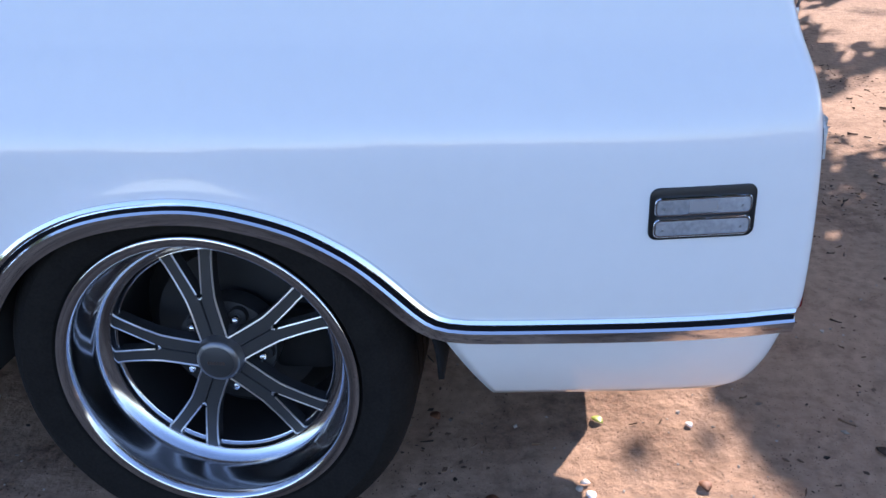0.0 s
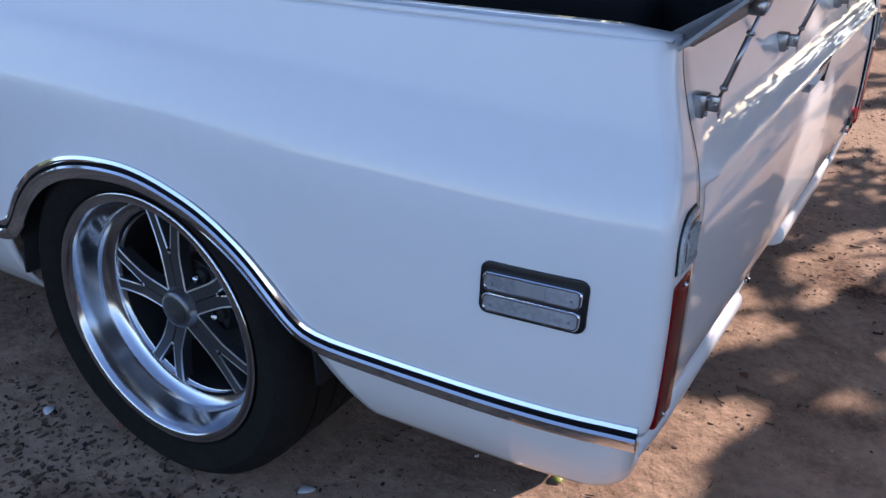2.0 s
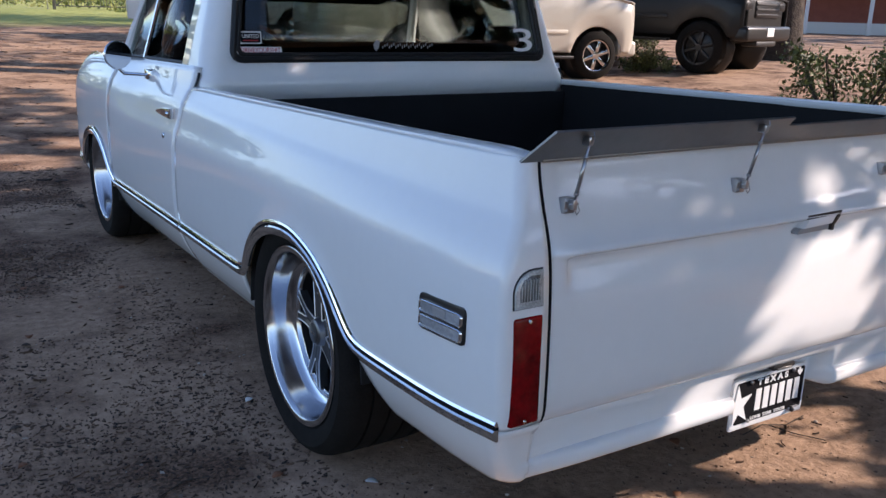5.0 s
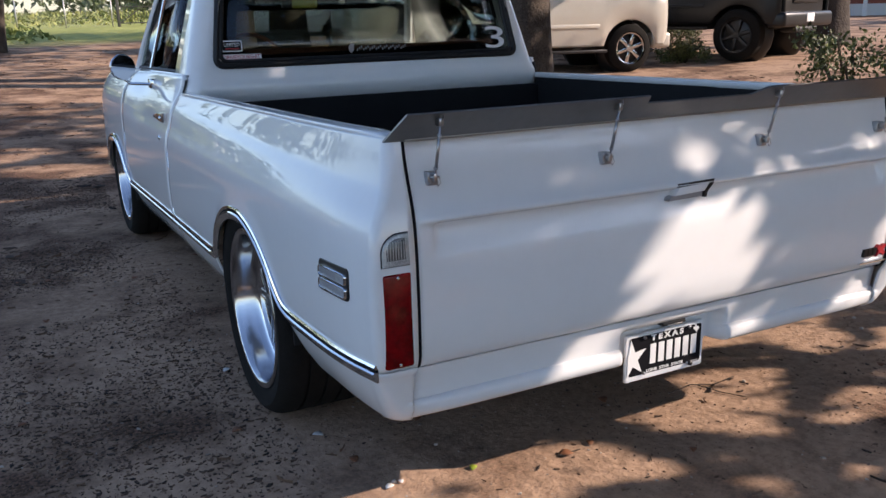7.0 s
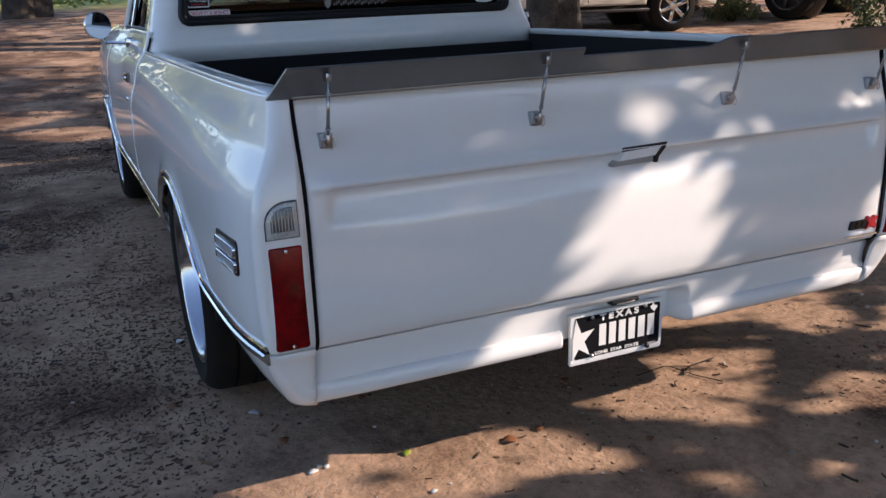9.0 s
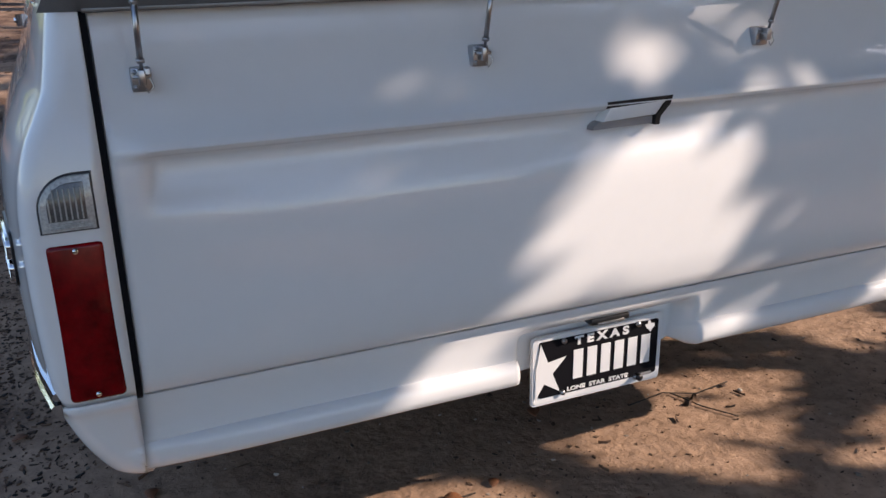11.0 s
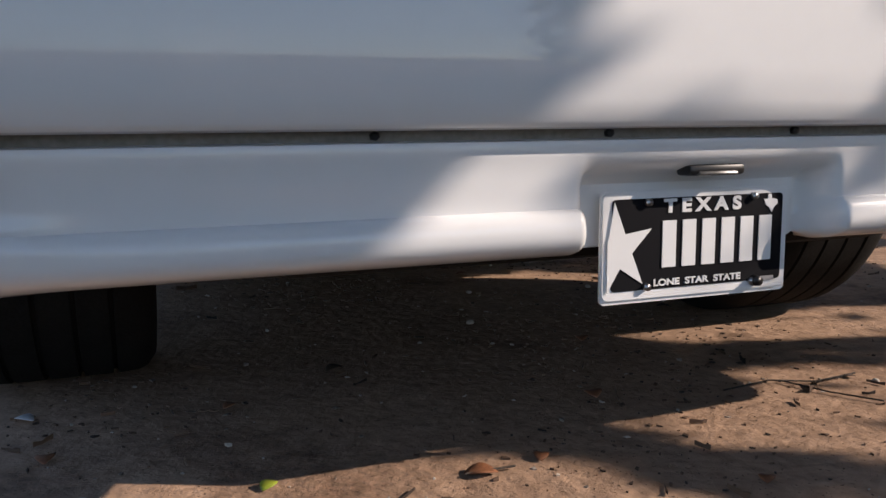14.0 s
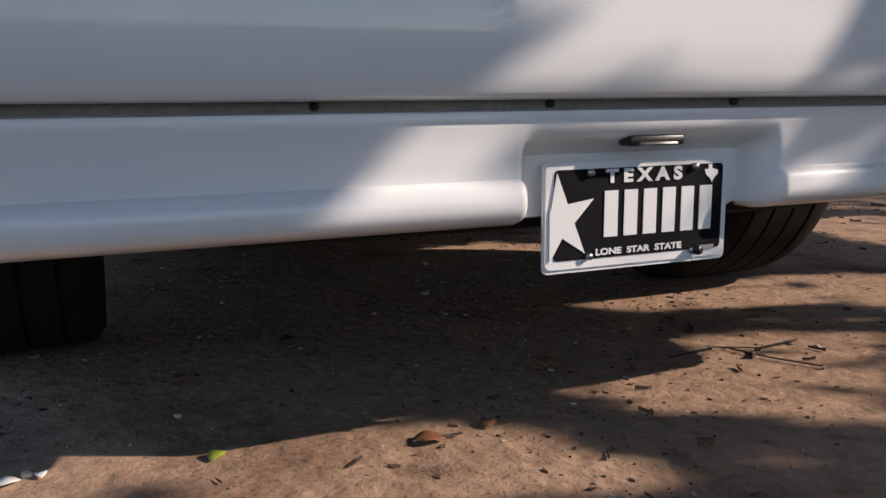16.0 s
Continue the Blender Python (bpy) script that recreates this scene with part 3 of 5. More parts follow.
def turnbuckle(x):
    base = part("strut_foot", raked(boxed((x - 0.014, 0.013, 0.958), (x + 0.014, 0.036, 0.992), 0.003)), STEEL, truck, "small zinc steel bracket")
    part("foot_ear", raked(boxed((x - 0.005, -0.004, 0.968), (x + 0.005, 0.015, 0.990), 0.002)), STEEL, base)
    for dz in (-0.010, 0.011):
        part("foot_screw", raked(tube((x - 0.009, 0.014, 0.975 + dz), (x - 0.009, 0.009, 0.975 + dz), 0.004, 0.003, 8)), STEEL, base)
    base.location = (0.007, 0.0, -0.005)
    a, b = Vector((x + 0.007, 0.001, 0.977)), Vector((x + 0.006, -0.036, 1.108))
    rod = part("turnbuckle", raked(tube(a, b, 0.0026, seg=8)), STEEL, truck, "zinc turnbuckle rod")
    part("sleeve", raked(tube(a.lerp(b, 0.16), a.lerp(b, 0.72), 0.0043, seg=8)), STEEL, rod)
    for f in (0.14, 0.74):
        part("lock_nut", raked(tube(a.lerp(b, f), a.lerp(b, f + 0.04), 0.0060, seg=6)), STEEL, rod)
    part("clevis", raked(boxed((x - 0.001, -0.042, 1.100), (x + 0.012, -0.018, 1.120), 0.004)), STEEL, rod)
    part("cotter_pin", raked(pipe([(x + 0.012, -0.040, 1.128), (x + 0.008, -0.046, 1.118), (x + 0.002, -0.043, 1.106), (x + 0.012, -0.041, 1.110)], 0.0014, 6)), STEEL, rod)
    part("foot_pin", raked(tube((x - 0.012, 0.002, 0.980), (x + 0.012, 0.002, 0.980), 0.003, seg=8)), STEEL, base)
    part("foot_clip", raked(pipe([(x + 0.010, 0.001, 0.98), (x + 0.014, -0.002, 0.966), (x + 0.006, -0.003, 0.958), (x + 0.002, -0.002, 0.966)], 0.0012, 6)), STEEL, base)


for x in (-0.822, -0.298, 0.286, 0.812):
    turnbuckle(x)

# tailgate latch
hy = -0.013
part("latch_shadow_gap", raked(prism([(-0.068, 0.869), (-0.066, 0.880), (0.070, 0.882), (0.066, 0.868), (0.046, 0.846), (0.044, 0.832), (0.035, 0.832), (0.036, 0.848), (0.054, 0.868), (0.054, 0.874)], 1, hy - 0.009, hy + 0.03)), BLACK, truck)
latch = part("latch_handle", raked(prism([(-0.062, 0.866), (-0.058, 0.8745), (0.052, 0.8755), (0.050, 0.868), (0.036, 0.850), (-0.074, 0.846)], 1, hy - 0.0085, hy + 0.03, 0.002)), PAINT, truck)
part("latch_scoop", raked(prism([(-0.090, 0.832), (-0.088, 0.838), (-0.078, 0.845), (0.034, 0.848), (0.034, 0.834)], 1, hy - 0.001, hy + 0.04)), GREY_INK, truck)

# rear lamps
for s in (-1, 1):
    f = (lambda x, s=s: s * x)
    red = boxed((-0.039, -0.004, 0.515), (0.039, 0.02, 0.758), 0.008, 3)
    for v in red.verts:
        v.co.y += -0.027 + 0.02 * (v.co.z - 0.515)
        v.co.x += s * 0.935
    lamp = part("tail_lamp", raked(red), REDLENS, truck, "red tail lamp lens")
    for z in (0.526, 0.748):
        part("lens_screw", raked(tube((s * 0.935, -0.026, z), (s * 0.935, -0.0325, z), 0.004, seg=8)), CHROME, lamp)
    out = [(0.040, 0.774)] + [(0.040 - 0.052 * (1 - math.cos(a)), 0.806 + 0.050 * math.sin(a)) for a in np.linspace(0, math.pi / 2, 9)] + [(-0.036, 0.856), (-0.036, 0.774)]
    pts = [(s * (0.935 + x), z) for x, z in out]
    for name, grow, y0, m in (("reverse_lamp_rim", 1.0, -0.003, BLACK), ("reverse_lamp", 0.93, -0.008, CLEARLENS)):
        cx, cz = s * 0.937, 0.812
        bm = prism([(cx + (x - cx) * grow, cz + (z - cz) * grow) for x, z in pts], 1, y0, 0.03, 0.003)
        for v in bm.verts:
            v.co.y += soft(REAR, v.co.z)
        lens = part(name, raked(bm), m, truck)
    inner = prism([(cx + (x - cx) * 0.66, cz + 0.004 + (z - cz) * 0.64) for x, z in pts], 1, -0.0095, 0.02, 0.002)
    for v in inner.verts:
        v.co.y += soft(REAR, v.co.z)
    part("lamp_reflector", raked(inner), REFLECTOR, lens, "dark ribbed reflector")
    for k in range(7):
        x, top = s * 0.937 - 0.022 + k * 0.0070, 0.838 - (0.012 if k == (6 if s > 0 else 0) else 0.0)
        part("lens_rib", raked(boxed((x - 0.0011, soft(REAR, 0.81) - 0.0115, 0.793), (x + 0.0011, soft(REAR, 0.81) - 0.005, top), 0.0006, 1)), CLEARLENS, lens)
    for z in (0.781, 0.786):
        part("lens_rib", raked(boxed((s * 0.937 - 0.027, soft(REAR, z) - 0.0098, z), (s * 0.937 + 0.029, soft(REAR, z) - 0.006, z + 0.002), 0.0006, 1)), CLEARLENS, lens)

# side marker lamps
for s in (-1, 1):
    y0, y1, z0, z1 = 0.078, 0.241, 0.672, 0.757

    def on_side(bm, s=s):
        for v in bm.verts:
            v.co.x = s * (side_x(v.co.y, v.co.z) + v.co.x)
        if s < 0:
            bmesh.ops.reverse_faces(bm, faces=bm.faces)
        return raked(bm)

    back = prism(round_rect(y0, y1, z0, z1, 0.014), 0, -0.02, 0.004, 0.002)
    base = part("side_marker", on_side(back), BLACK, truck, "black side marker with twin chrome lenses")
    for za, zb in ((0.678, 0.7085), (0.7125, 0.7430)):
        ring = bmesh.new()
        loops = [(0.0, -0.002), (0.0, 0.008), (0.0014, 0.0098), (0.0034, 0.0096), (0.0046, 0.0070)]
        loops = [[ring.verts.new((out, y, z)) for y, z in round_rect(y0 + 0.007 + d, y1 - 0.007 - d, za + d, zb - d, 0.0095 - d)] for d, out in loops]
        for p, q in zip(loops, loops[1:]):
            for n in range(len(p)):
                ring.faces.new((p[n - 1], p[n], q[n], q[n - 1]))
        bmesh.ops.recalc_face_normals(ring, faces=ring.faces)
        part("marker_bezel", on_side(ring), CHROME, base)
        lens = part("marker_lens", on_side(prism(round_rect(y0 + 0.0112, y1 - 0.0112, za + 0.0042, zb - 0.0042, 0.005), 0, -0.002, 0.0078, 0.0012)), MARKLENS, base)
        for y in (y0 + 0.022, y1 - 0.022):
            part("lens_screw", on_side(tube((0.007, y, za + 0.012), (0.0088, y, za + 0.012), 0.0022, 0.0018, 8)), STEEL, lens)
        if za > 0.70:
            part("lens_bulb_window", on_side(boxed((0.004, 0.138, za + 0.006), (0.0082, 0.182, zb - 0.006), 0.0008, 1)), GREY_INK, lens)

# emblem at the tailgate's lower corner: dark slanted bars and a red mark
for k in range(3):
    x = 0.752 + k * 0.022
    part("emblem_bar", raked(prism([(x, 0.545), (x + 0.017, 0.545), (x + 0.022, 0.570), (x + 0.005, 0.570)], 1, -0.029, -0.018)), BLACK, truck)
part("emblem_red", raked(prism([(0.815, 0.540), (0.832, 0.552), (0.848, 0.540), (0.858, 0.548), (0.848, 0.561), (0.860, 0.575), (0.850, 0.580), (0.836, 0.570), (0.822, 0.580), (0.814, 0.572), (0.824, 0.560)], 1, -0.031, -0.018)), RED_INK, truck)
part("gate_badge_strip", raked(boxed((0.74, -0.030, 0.520), (0.865, -0.018, 0.526), 0.001, 1)), CHROME, truck)


# ---- wheels ----
def wheel_parts(parent):
    """Deep-lipped five-spoke wheel about the x axis; +x is outward."""
    tyre = [(0.279, -0.005), (0.287, 0.006), (0.308, 0.015), (0.338, 0.018), (0.356, 0.006), (0.368, -0.010), (0.3745, -0.028)]
    for k in range(4):
        c = -0.070 - k * 0.062
        tyre += [(0.377, c + 0.010), (0.377, c + 0.005), (0.368, c + 0.004), (0.368, c - 0.004), (0.377, c - 0.005)]
    tyre += [(0.3745, -0.300), (0.366, -0.318), (0.345, -0.333), (0.30, -0.328)]
    part("tyre", lathe(tyre, 96), RUBBER, parent, "low-profile black tyre", angle=30)
    lip = [(0.284, -0.006), (0.294, 0.002), (0.2935, 0.008), (0.290, 0.0100), (0.2755, 0.0095), (0.2715, 0.006), (0.267, -0.010), (0.263, -0.032), (0.258, -0.058), (0.252, -0.076), (0.241, -0.084), (0.233, -0.088)]
    part("rim_lip", lathe(lip, 96), POLISHED, parent, "polished deep rim lip", angle=60)
    part("rim_step", lathe([(0.2335, -0.0875), (0.231, -0.082), (0.228, -0.0815), (0.226, -0.086), (0.224, -0.094), (0.220, -0.096)], 96), POLISHED, parent, angle=60)
    part("rim_barrel", lathe([(0.222, -0.094), (0.222, -0.32), (0.285, -0.325)], 64), DISC, parent)
    part("brake_disc", lathe([(0.06, -0.190), (0.175, -0.190), (0.175, -0.21), (0.06, -0.21)], 48), DISC, parent)
    cal = boxed((-0.215, 0.07, -0.09), (-0.17, 0.20, 0.06), 0.02)
    part("brake_caliper", cal, UNDER, parent)
    part("wheel_back", lathe([(0.0, -0.245), (0.222, -0.245)], 48), UNDER, parent)
    part("hub", lathe([(0.0, -0.077), (0.052, -0.079), (0.060, -0.089), (0.062, -0.115), (0.10, -0.117), (0.10, -0.165), (0.0, -0.165)], 48), GUNMETAL, parent)
    cap = part("centre_cap", lathe([(0.0, -0.051), (0.034, -0.052), (0.041, -0.055), (0.044, -0.059), (0.045, -0.067), (0.050, -0.073), (0.051, -0.085), (0.0, -0.085)], 48), CAPMETAL, parent)
    part("cap_face", lathe([(0.0, -0.0495), (0.032, -0.0500), (0.034, -0.0512)], 40), GUNMETAL, cap)
    for k in range(6):
        part("cap_mark", boxed((-0.051, -0.018 + k * 0.006, -0.004), (-0.0482, -0.014 + k * 0.006, 0.004)), POLISHED, cap)
    arms = []
    for k in range(5):
        turn = Matrix.Rotation(2 * math.pi * k / 5 + radians(30), 4, "X")
        # lug nuts sit between the spokes
        a = math.pi / 5
        seat = lathe([(0.0, -0.105), (0.017, -0.105), (0.019, -0.113), (0.019, -0.125)], 20)
        bmesh.ops.translate(seat, vec=(0, 0.078 * math.cos(a), 0.078 * math.sin(a)), verts=seat.verts)
        seat.transform(turn)
        part("lug_seat", seat, DISC, parent)
        nut = tube((-0.110, 0.078 * math.cos(a), 0.078 * math.sin(a)), (-0.085, 0.078 * math.cos(a), 0.078 * math.sin(a)), 0.0095, 0.0085, 6)
        nut.transform(turn)
        part("lug_nut", nut, CHROME, parent)

        def depth(r):
            return interp([(0.03, -0.071), (0.06, -0.073), (0.12, -0.077), (0.18, -0.083), (0.235, -0.089)], r)

        def centre_t(r, side):
            return side * interp([(0.03, 0.012), (0.09, 0.0130), (0.125, 0.0160), (0.17, 0.0265), (0.21, 0.0375), (0.236, 0.0465)], r)

        def half_w(r):
            return interp([(0.03, 0.0155), (0.09, 0.0150), (0.125, 0.0135), (0.17, 0.0125), (0.215, 0.0125), (0.236, 0.016)], r)

        for side in (-1, 1):
            bm = bmesh.new()
            edge = bmesh.new()
            rings, eo, ei = [], [], []
            for r in np.linspace(0.036, 0.236, 15):
                t, w, d = centre_t(r, side), half_w(r), depth(r)
                o, i = t + side * w, t - side * w
                if r < 0.125:
                    i = 0.0
                rings.append([bm.verts.new(p) for p in ((d - 0.03, r, o), (d - 0.004, r, o), (d, r, o - side * 0.003), (d, r, i + side * 0.002), (d - 0.004, r, i), (d - 0.03, r, i))])
                eo.append((r, o - side * 0.0005, d))
                ei.append((r, i + side * 0.0005, d))
            for p, q in zip(rings, rings[1:]):
                for j in range(5):
                    bm.faces.new((p[j], p[j + 1], q[j + 1], q[j]))
            bmesh.ops.recalc_face_normals(bm, faces=bm.faces)
            bm.transform(turn)
            arm = part("spoke", bm, GUNMETAL, parent, "gunmetal spoke arm with bright machined edges")
            for line, ok in ((eo, True), (ei, False)):
                line = [p for p in line if ok or p[0] > 0.125]
                e = pipe([(d - 0.0010, r, t) for r, t, d in line], 0.0021, 6)
                e.transform(turn)
                part("machined_edge", e, MACHINED, arm)
        # bright tip that closes each slot
        e = pipe([(depth(0.126) - 0.001, 0.129, -0.004), (depth(0.126), 0.125, 0.0), (depth(0.126) - 0.001, 0.129, 0.004)], 0.002, 6)
        e.transform(turn)
        part("slot_tip", e, MACHINED, parent)


first = new("wheel")
wheel_parts(first)
for ob in first.children_recursive:
    if not ob.name.startswith('tyre'):
        for v in ob.data.vertices:
            v.co.y, v.co.z = v.co.y * 0.957, v.co.z * 0.957
first.parent = truck
first.location = (-1.022, 1.0, 0.377)
first.rotation_euler = (0, 0, math.pi)
for x, y in ((1.022, 1.0), (-1.035, 3.92), (1.035, 3.92)):
    w = copy_thing(first, pose(x, y, 0.377, 25, 0, 180 if x < 0 else 0))
    w.parent = truck


# ---- number plate (its number becomes plain bars) ----
def bars(parent, cells, y, m, name):
    for x0, x1, z0, z1 in cells:
        part(name, boxed((x0, y - 0.0012, z0), (x1, y + 0.0005, z1)), m, parent, smooth=False)


def words(text, size, at, m, parent, name, turn=(90, 0, 0), wide=1.0, bold=0.0):
    cu = bpy.data.curves.new(name, "FONT")
    cu.body, cu.size, cu.align_x, cu.align_y, cu.extrude = text, size, "CENTER", "CENTER", 0.0006
    cu.offset = bold
    tmp = bpy.data.objects.new("tmp", cu)
    scene.collection.objects.link(tmp)
    me = bpy.data.meshes.new_from_object(tmp.evaluated_get(bpy.context.evaluated_depsgraph_get()))
    bpy.data.objects.remove(tmp)
    ob = new(name, me)
    me.materials.append(m)
    ob.parent = parent
    ob.matrix_basis = pose(*at, *turn) @ Matrix.Diagonal((wide, 1, 1, 1))
    return ob


plate = new("number_plate")
tagged(plate, "black number plate with white star, white border, bolted under the tailgate", "number plate")
PX0, PX1, PZ0, PZ1, PY = -0.154, 0.150, 0.267, 0.412, 0.066


part("plate_holder", prism(round_rect(PX0 - 0.002, PX1 + 0.004, PZ0 - 0.006, PZ1 + 0.001, 0.008), 1, PY + 0.002, PY + 0.006), WHITE_INK, plate)
part("plate_border", prism(round_rect(PX0, PX1, PZ0, PZ1, 0.010), 1, PY - 0.001, PY + 0.002), WHITE_INK, plate)
part("plate_field", prism(round_rect(PX0 + 0.013, PX1 - 0.008, PZ0 + 0.012, PZ1 - 0.009, 0.006), 1, PY - 0.0022, PY - 0.0008), BLACK_INK, plate)
star = []
for i in range(10):
    a = radians(90 + 36 * i + 7)
    r = 0.062 if i % 2 == 0 else 0.0235
    star.append((-0.131 + r * 0.92 * math.cos(a), 0.335 + r * 1.05 * math.sin(a)))
star = [(max(x, PX0 + 0.006), z) for x, z in star]
part("star", prism(star, 1, PY - 0.0034, PY - 0.0020), WHITE_INK, plate)
words("T E X A S", 0.025, (0.004, PY - 0.003, 0.391), WHITE_INK, plate, "state_name", wide=1.26, bold=0.0011)
words("LONE  STAR  STATE", 0.0125, (-0.002, PY - 0.003, 0.287), WHITE_INK, plate, "slogan", wide=1.32, bold=0.0004)
# six plain bars stand for the number
bars(plate, [(-0.062 + k * 0.0325, -0.040 + k * 0.0325, 0.308, 0.372) for k in range(6)], PY - 0.0026, WHITE_INK, "number_bar")
part("state_outline", prism([(0.108, 0.395), (0.115, 0.395), (0.115, 0.402), (0.121, 0.402), (0.121, 0.396), (0.131, 0.394), (0.132, 0.388), (0.126, 0.383), (0.122, 0.376), (0.117, 0.383), (0.112, 0.386)], 1, PY - 0.0034, PY - 0.0020), WHITE_INK, plate)
for x, z in ((-0.086, 0.398), (0.090, 0.400), (-0.086, 0.283), (0.090, 0.279)):
    part("plate_bolt", tube((x, PY - 0.001, z), (x, PY - 0.008, z), 0.0055, 0.005, 10), STEEL, plate)
part("black_cap", tube((0.096, PY - 0.001, 0.279), (0.096, PY - 0.014, 0.279), 0.0085, 0.007, 10), BLACK, plate)
part("date_sticker", boxed((0.104, PY - 0.0036, 0.278), (0.130, PY - 0.002, 0.284)), GREY_INK, plate)
part("plate_bracket", boxed((-0.05, PY + 0.006, 0.33), (0.05, 0.12, 0.40), 0.004), UNDER, plate)

# ---- cab ----
def cab_rows():
    return [(1.00, 2.235), (1.02, 2.205), (1.045, 2.182), (1.075, 2.170), (1.105, 2.170), (1.135, 2.185), (1.16, 2.198), (1.192, 2.206), (1.30, 2.228), (1.45, 2.258), (1.555, 2.280), (1.60, 2.298), (1.635, 2.33), (1.648, 2.38)]


def cab_half(z):
    return interp([(1.0, 0.965), (1.085, 0.950), (1.165, 0.928), (1.3, 0.893), (1.56, 0.818), (1.62, 0.79), (1.65, 0.74)], z)


def cab_outline(k, row):
    """Column k round the cab's back, from the right pillar to the left."""
    z, yb = row
    hw, r = cab_half(z), 0.085
    wx = 0.80 - 0.16 * max(0, z - 1.192)
    half = [(hw, 2.50), (hw, 2.40), (hw, yb + r)] + [(hw - r + r * math.cos(a), yb + r - r * math.sin(a)) for a in np.linspace(0.2, math.pi / 2, 7)]
    mid = [(wx, yb), (wx * 0.66, yb - 0.004), (wx * 0.33, yb - 0.006), (0, yb - 0.007)]
    line = half + mid
    line = line + [(-x, y) for x, y in reversed(line[:-1])]
    return (*line[k], z)


NC = 10 + 4 + 13
rows_c = cab_rows()
hole = lambda i, j: not (10 <= i < NC - 11 and 7 <= j < 10)
bm = bmesh.new()
g = [[bm.verts.new(cab_outline(k, r)) for r in rows_c] for k in range(NC)]
for i in range(NC - 1):
    for j in range(len(rows_c) - 1):
        if hole(i, j):
            bm.faces.new((g[i][j], g[i + 1][j], g[i + 1][j + 1], g[i][j + 1]))
bmesh.ops.recalc_face_normals(bm, faces=bm.faces)
raked(bm)
cab = thick(part("cab_back", bm, PAINT, truck, "white cab back panel", angle=50), 0.02)


def win_edge(f, inner=0.0):
    """Round the back window, f from 0 to 1."""
    x1, z0, z1, r = 0.80 - inner, 1.192 + inner, 1.555 - inner, 0.04
    pts = round_rect(-x1, x1, z0, z1, r, 6)
    out = []
    for x, z in pts:
        k = (z - 1.192) / 0.363
        y = interp([(1.16, 2.198), (1.192, 2.206), (1.30, 2.228), (1.45, 2.258), (1.555, 2.280)], z) - 0.006 * (1 - abs(x) / 0.8)
        out.append((x * (1 - 0.072 * k), y, z))
    return out


ring = win_edge(0)
part("window_gasket", raked(pipe(ring + [ring[0]], 0.016, 8)), GASKET, truck)
ring = win_edge(0, 0.018)
part("gasket_inner", raked(pipe(ring + [ring[0]], 0.012, 8)), GASKET, truck)
bm = surface(lambda x, z: (x * (1 - 0.072 * (z - 1.192) / 0.363), interp([(1.192, 2.206), (1.30, 2.228), (1.45, 2.258), (1.555, 2.280)], z) + 0.004, z), np.linspace(-0.79, 0.79, 9), [1.20, 1.30, 1.45, 1.55])
back_glass = thick(part("back_window", raked(bm), CABGLASS, truck, "dark tinted rear window with decals"), 0.004)
back_glass.visible_shadow = False

# decals on the back window
def decal_y(z):
    return interp([(1.192, 2.206), (1.30, 2.228), (1.45, 2.258)], z) - 0.0045


decals = [("window_decal", -0.765, -0.67, 1.255, 1.305, WHITE_INK), ("window_decal_strip", -0.785, -0.585, 1.215, 1.243, WHITE_INK)]
for name, x0, x1, z0, z1, m in decals:
    ob = part(name, prism(round_rect(x0, x1, z0, z1, 0.006), 1, -0.001, 0.001), m, truck)
    ob.matrix_basis = Matrix.Translation((0, decal_y((z0 + z1) / 2), -RAKE * 2.2)) @ Matrix.Identity(4)
    for v in ob.data.vertices:
        v.co.y += (v.co.z - (z0 + z1) / 2) * 0.2
dark = part("decal_field", prism(round_rect(-0.76, -0.675, 1.26, 1.30, 0.005), 1, -0.002, 0.0), BLACK_INK, truck)
dark.location = (0, decal_y(1.28), -RAKE * 2.2)
for v in dark.data.vertices:
    v.co.y += (v.co.z - 1.28) * 0.2
words("UNITED", 0.024, (-0.7175, decal_y(1.285) - 0.003, 1.285 - RAKE * 2.2), WHITE_INK, truck, "decal_word", (79, 0, 0), 0.85)
part("decal_underline", boxed((-0.75, decal_y(1.268) - 0.003, 1.205), (-0.685, decal_y(1.268) - 0.002, 1.209)), RED_INK, truck)
words("#DRIVEYOURSHIT", 0.029, (-0.685, decal_y(1.229) - 0.0025, 1.229 - RAKE * 2.2), RED_INK, truck, "decal_slogan", (79, 0, 0), 0.80)
words("3", 0.16, (0.680, decal_y(1.265) - 0.0035, 1.272 - RAKE * 2.2), WHITE_INK, truck, "decal_number", (79, 0, 0), 1.95)
for k in range(24):
    z = 1.245 + 0.006 * ((k * 7) % 3)
    part("decal_line", boxed((-0.105 + k * 0.0112, decal_y(1.25) - 0.001, z - 0.008 - RAKE * 2.2), (-0.100 + k * 0.0112, decal_y(1.25), z - RAKE * 2.2 + 0.004)), GREY_INK, truck)
part("decal_crest", prism([(-0.15, 1.255), (-0.135, 1.275), (-0.118, 1.268), (-0.122, 1.24), (-0.135, 1.225), (-0.146, 1.238)], 1, decal_y(1.25) - 0.001, decal_y(1.25)), GREY_INK, truck).location.z = -RAKE * 2.2

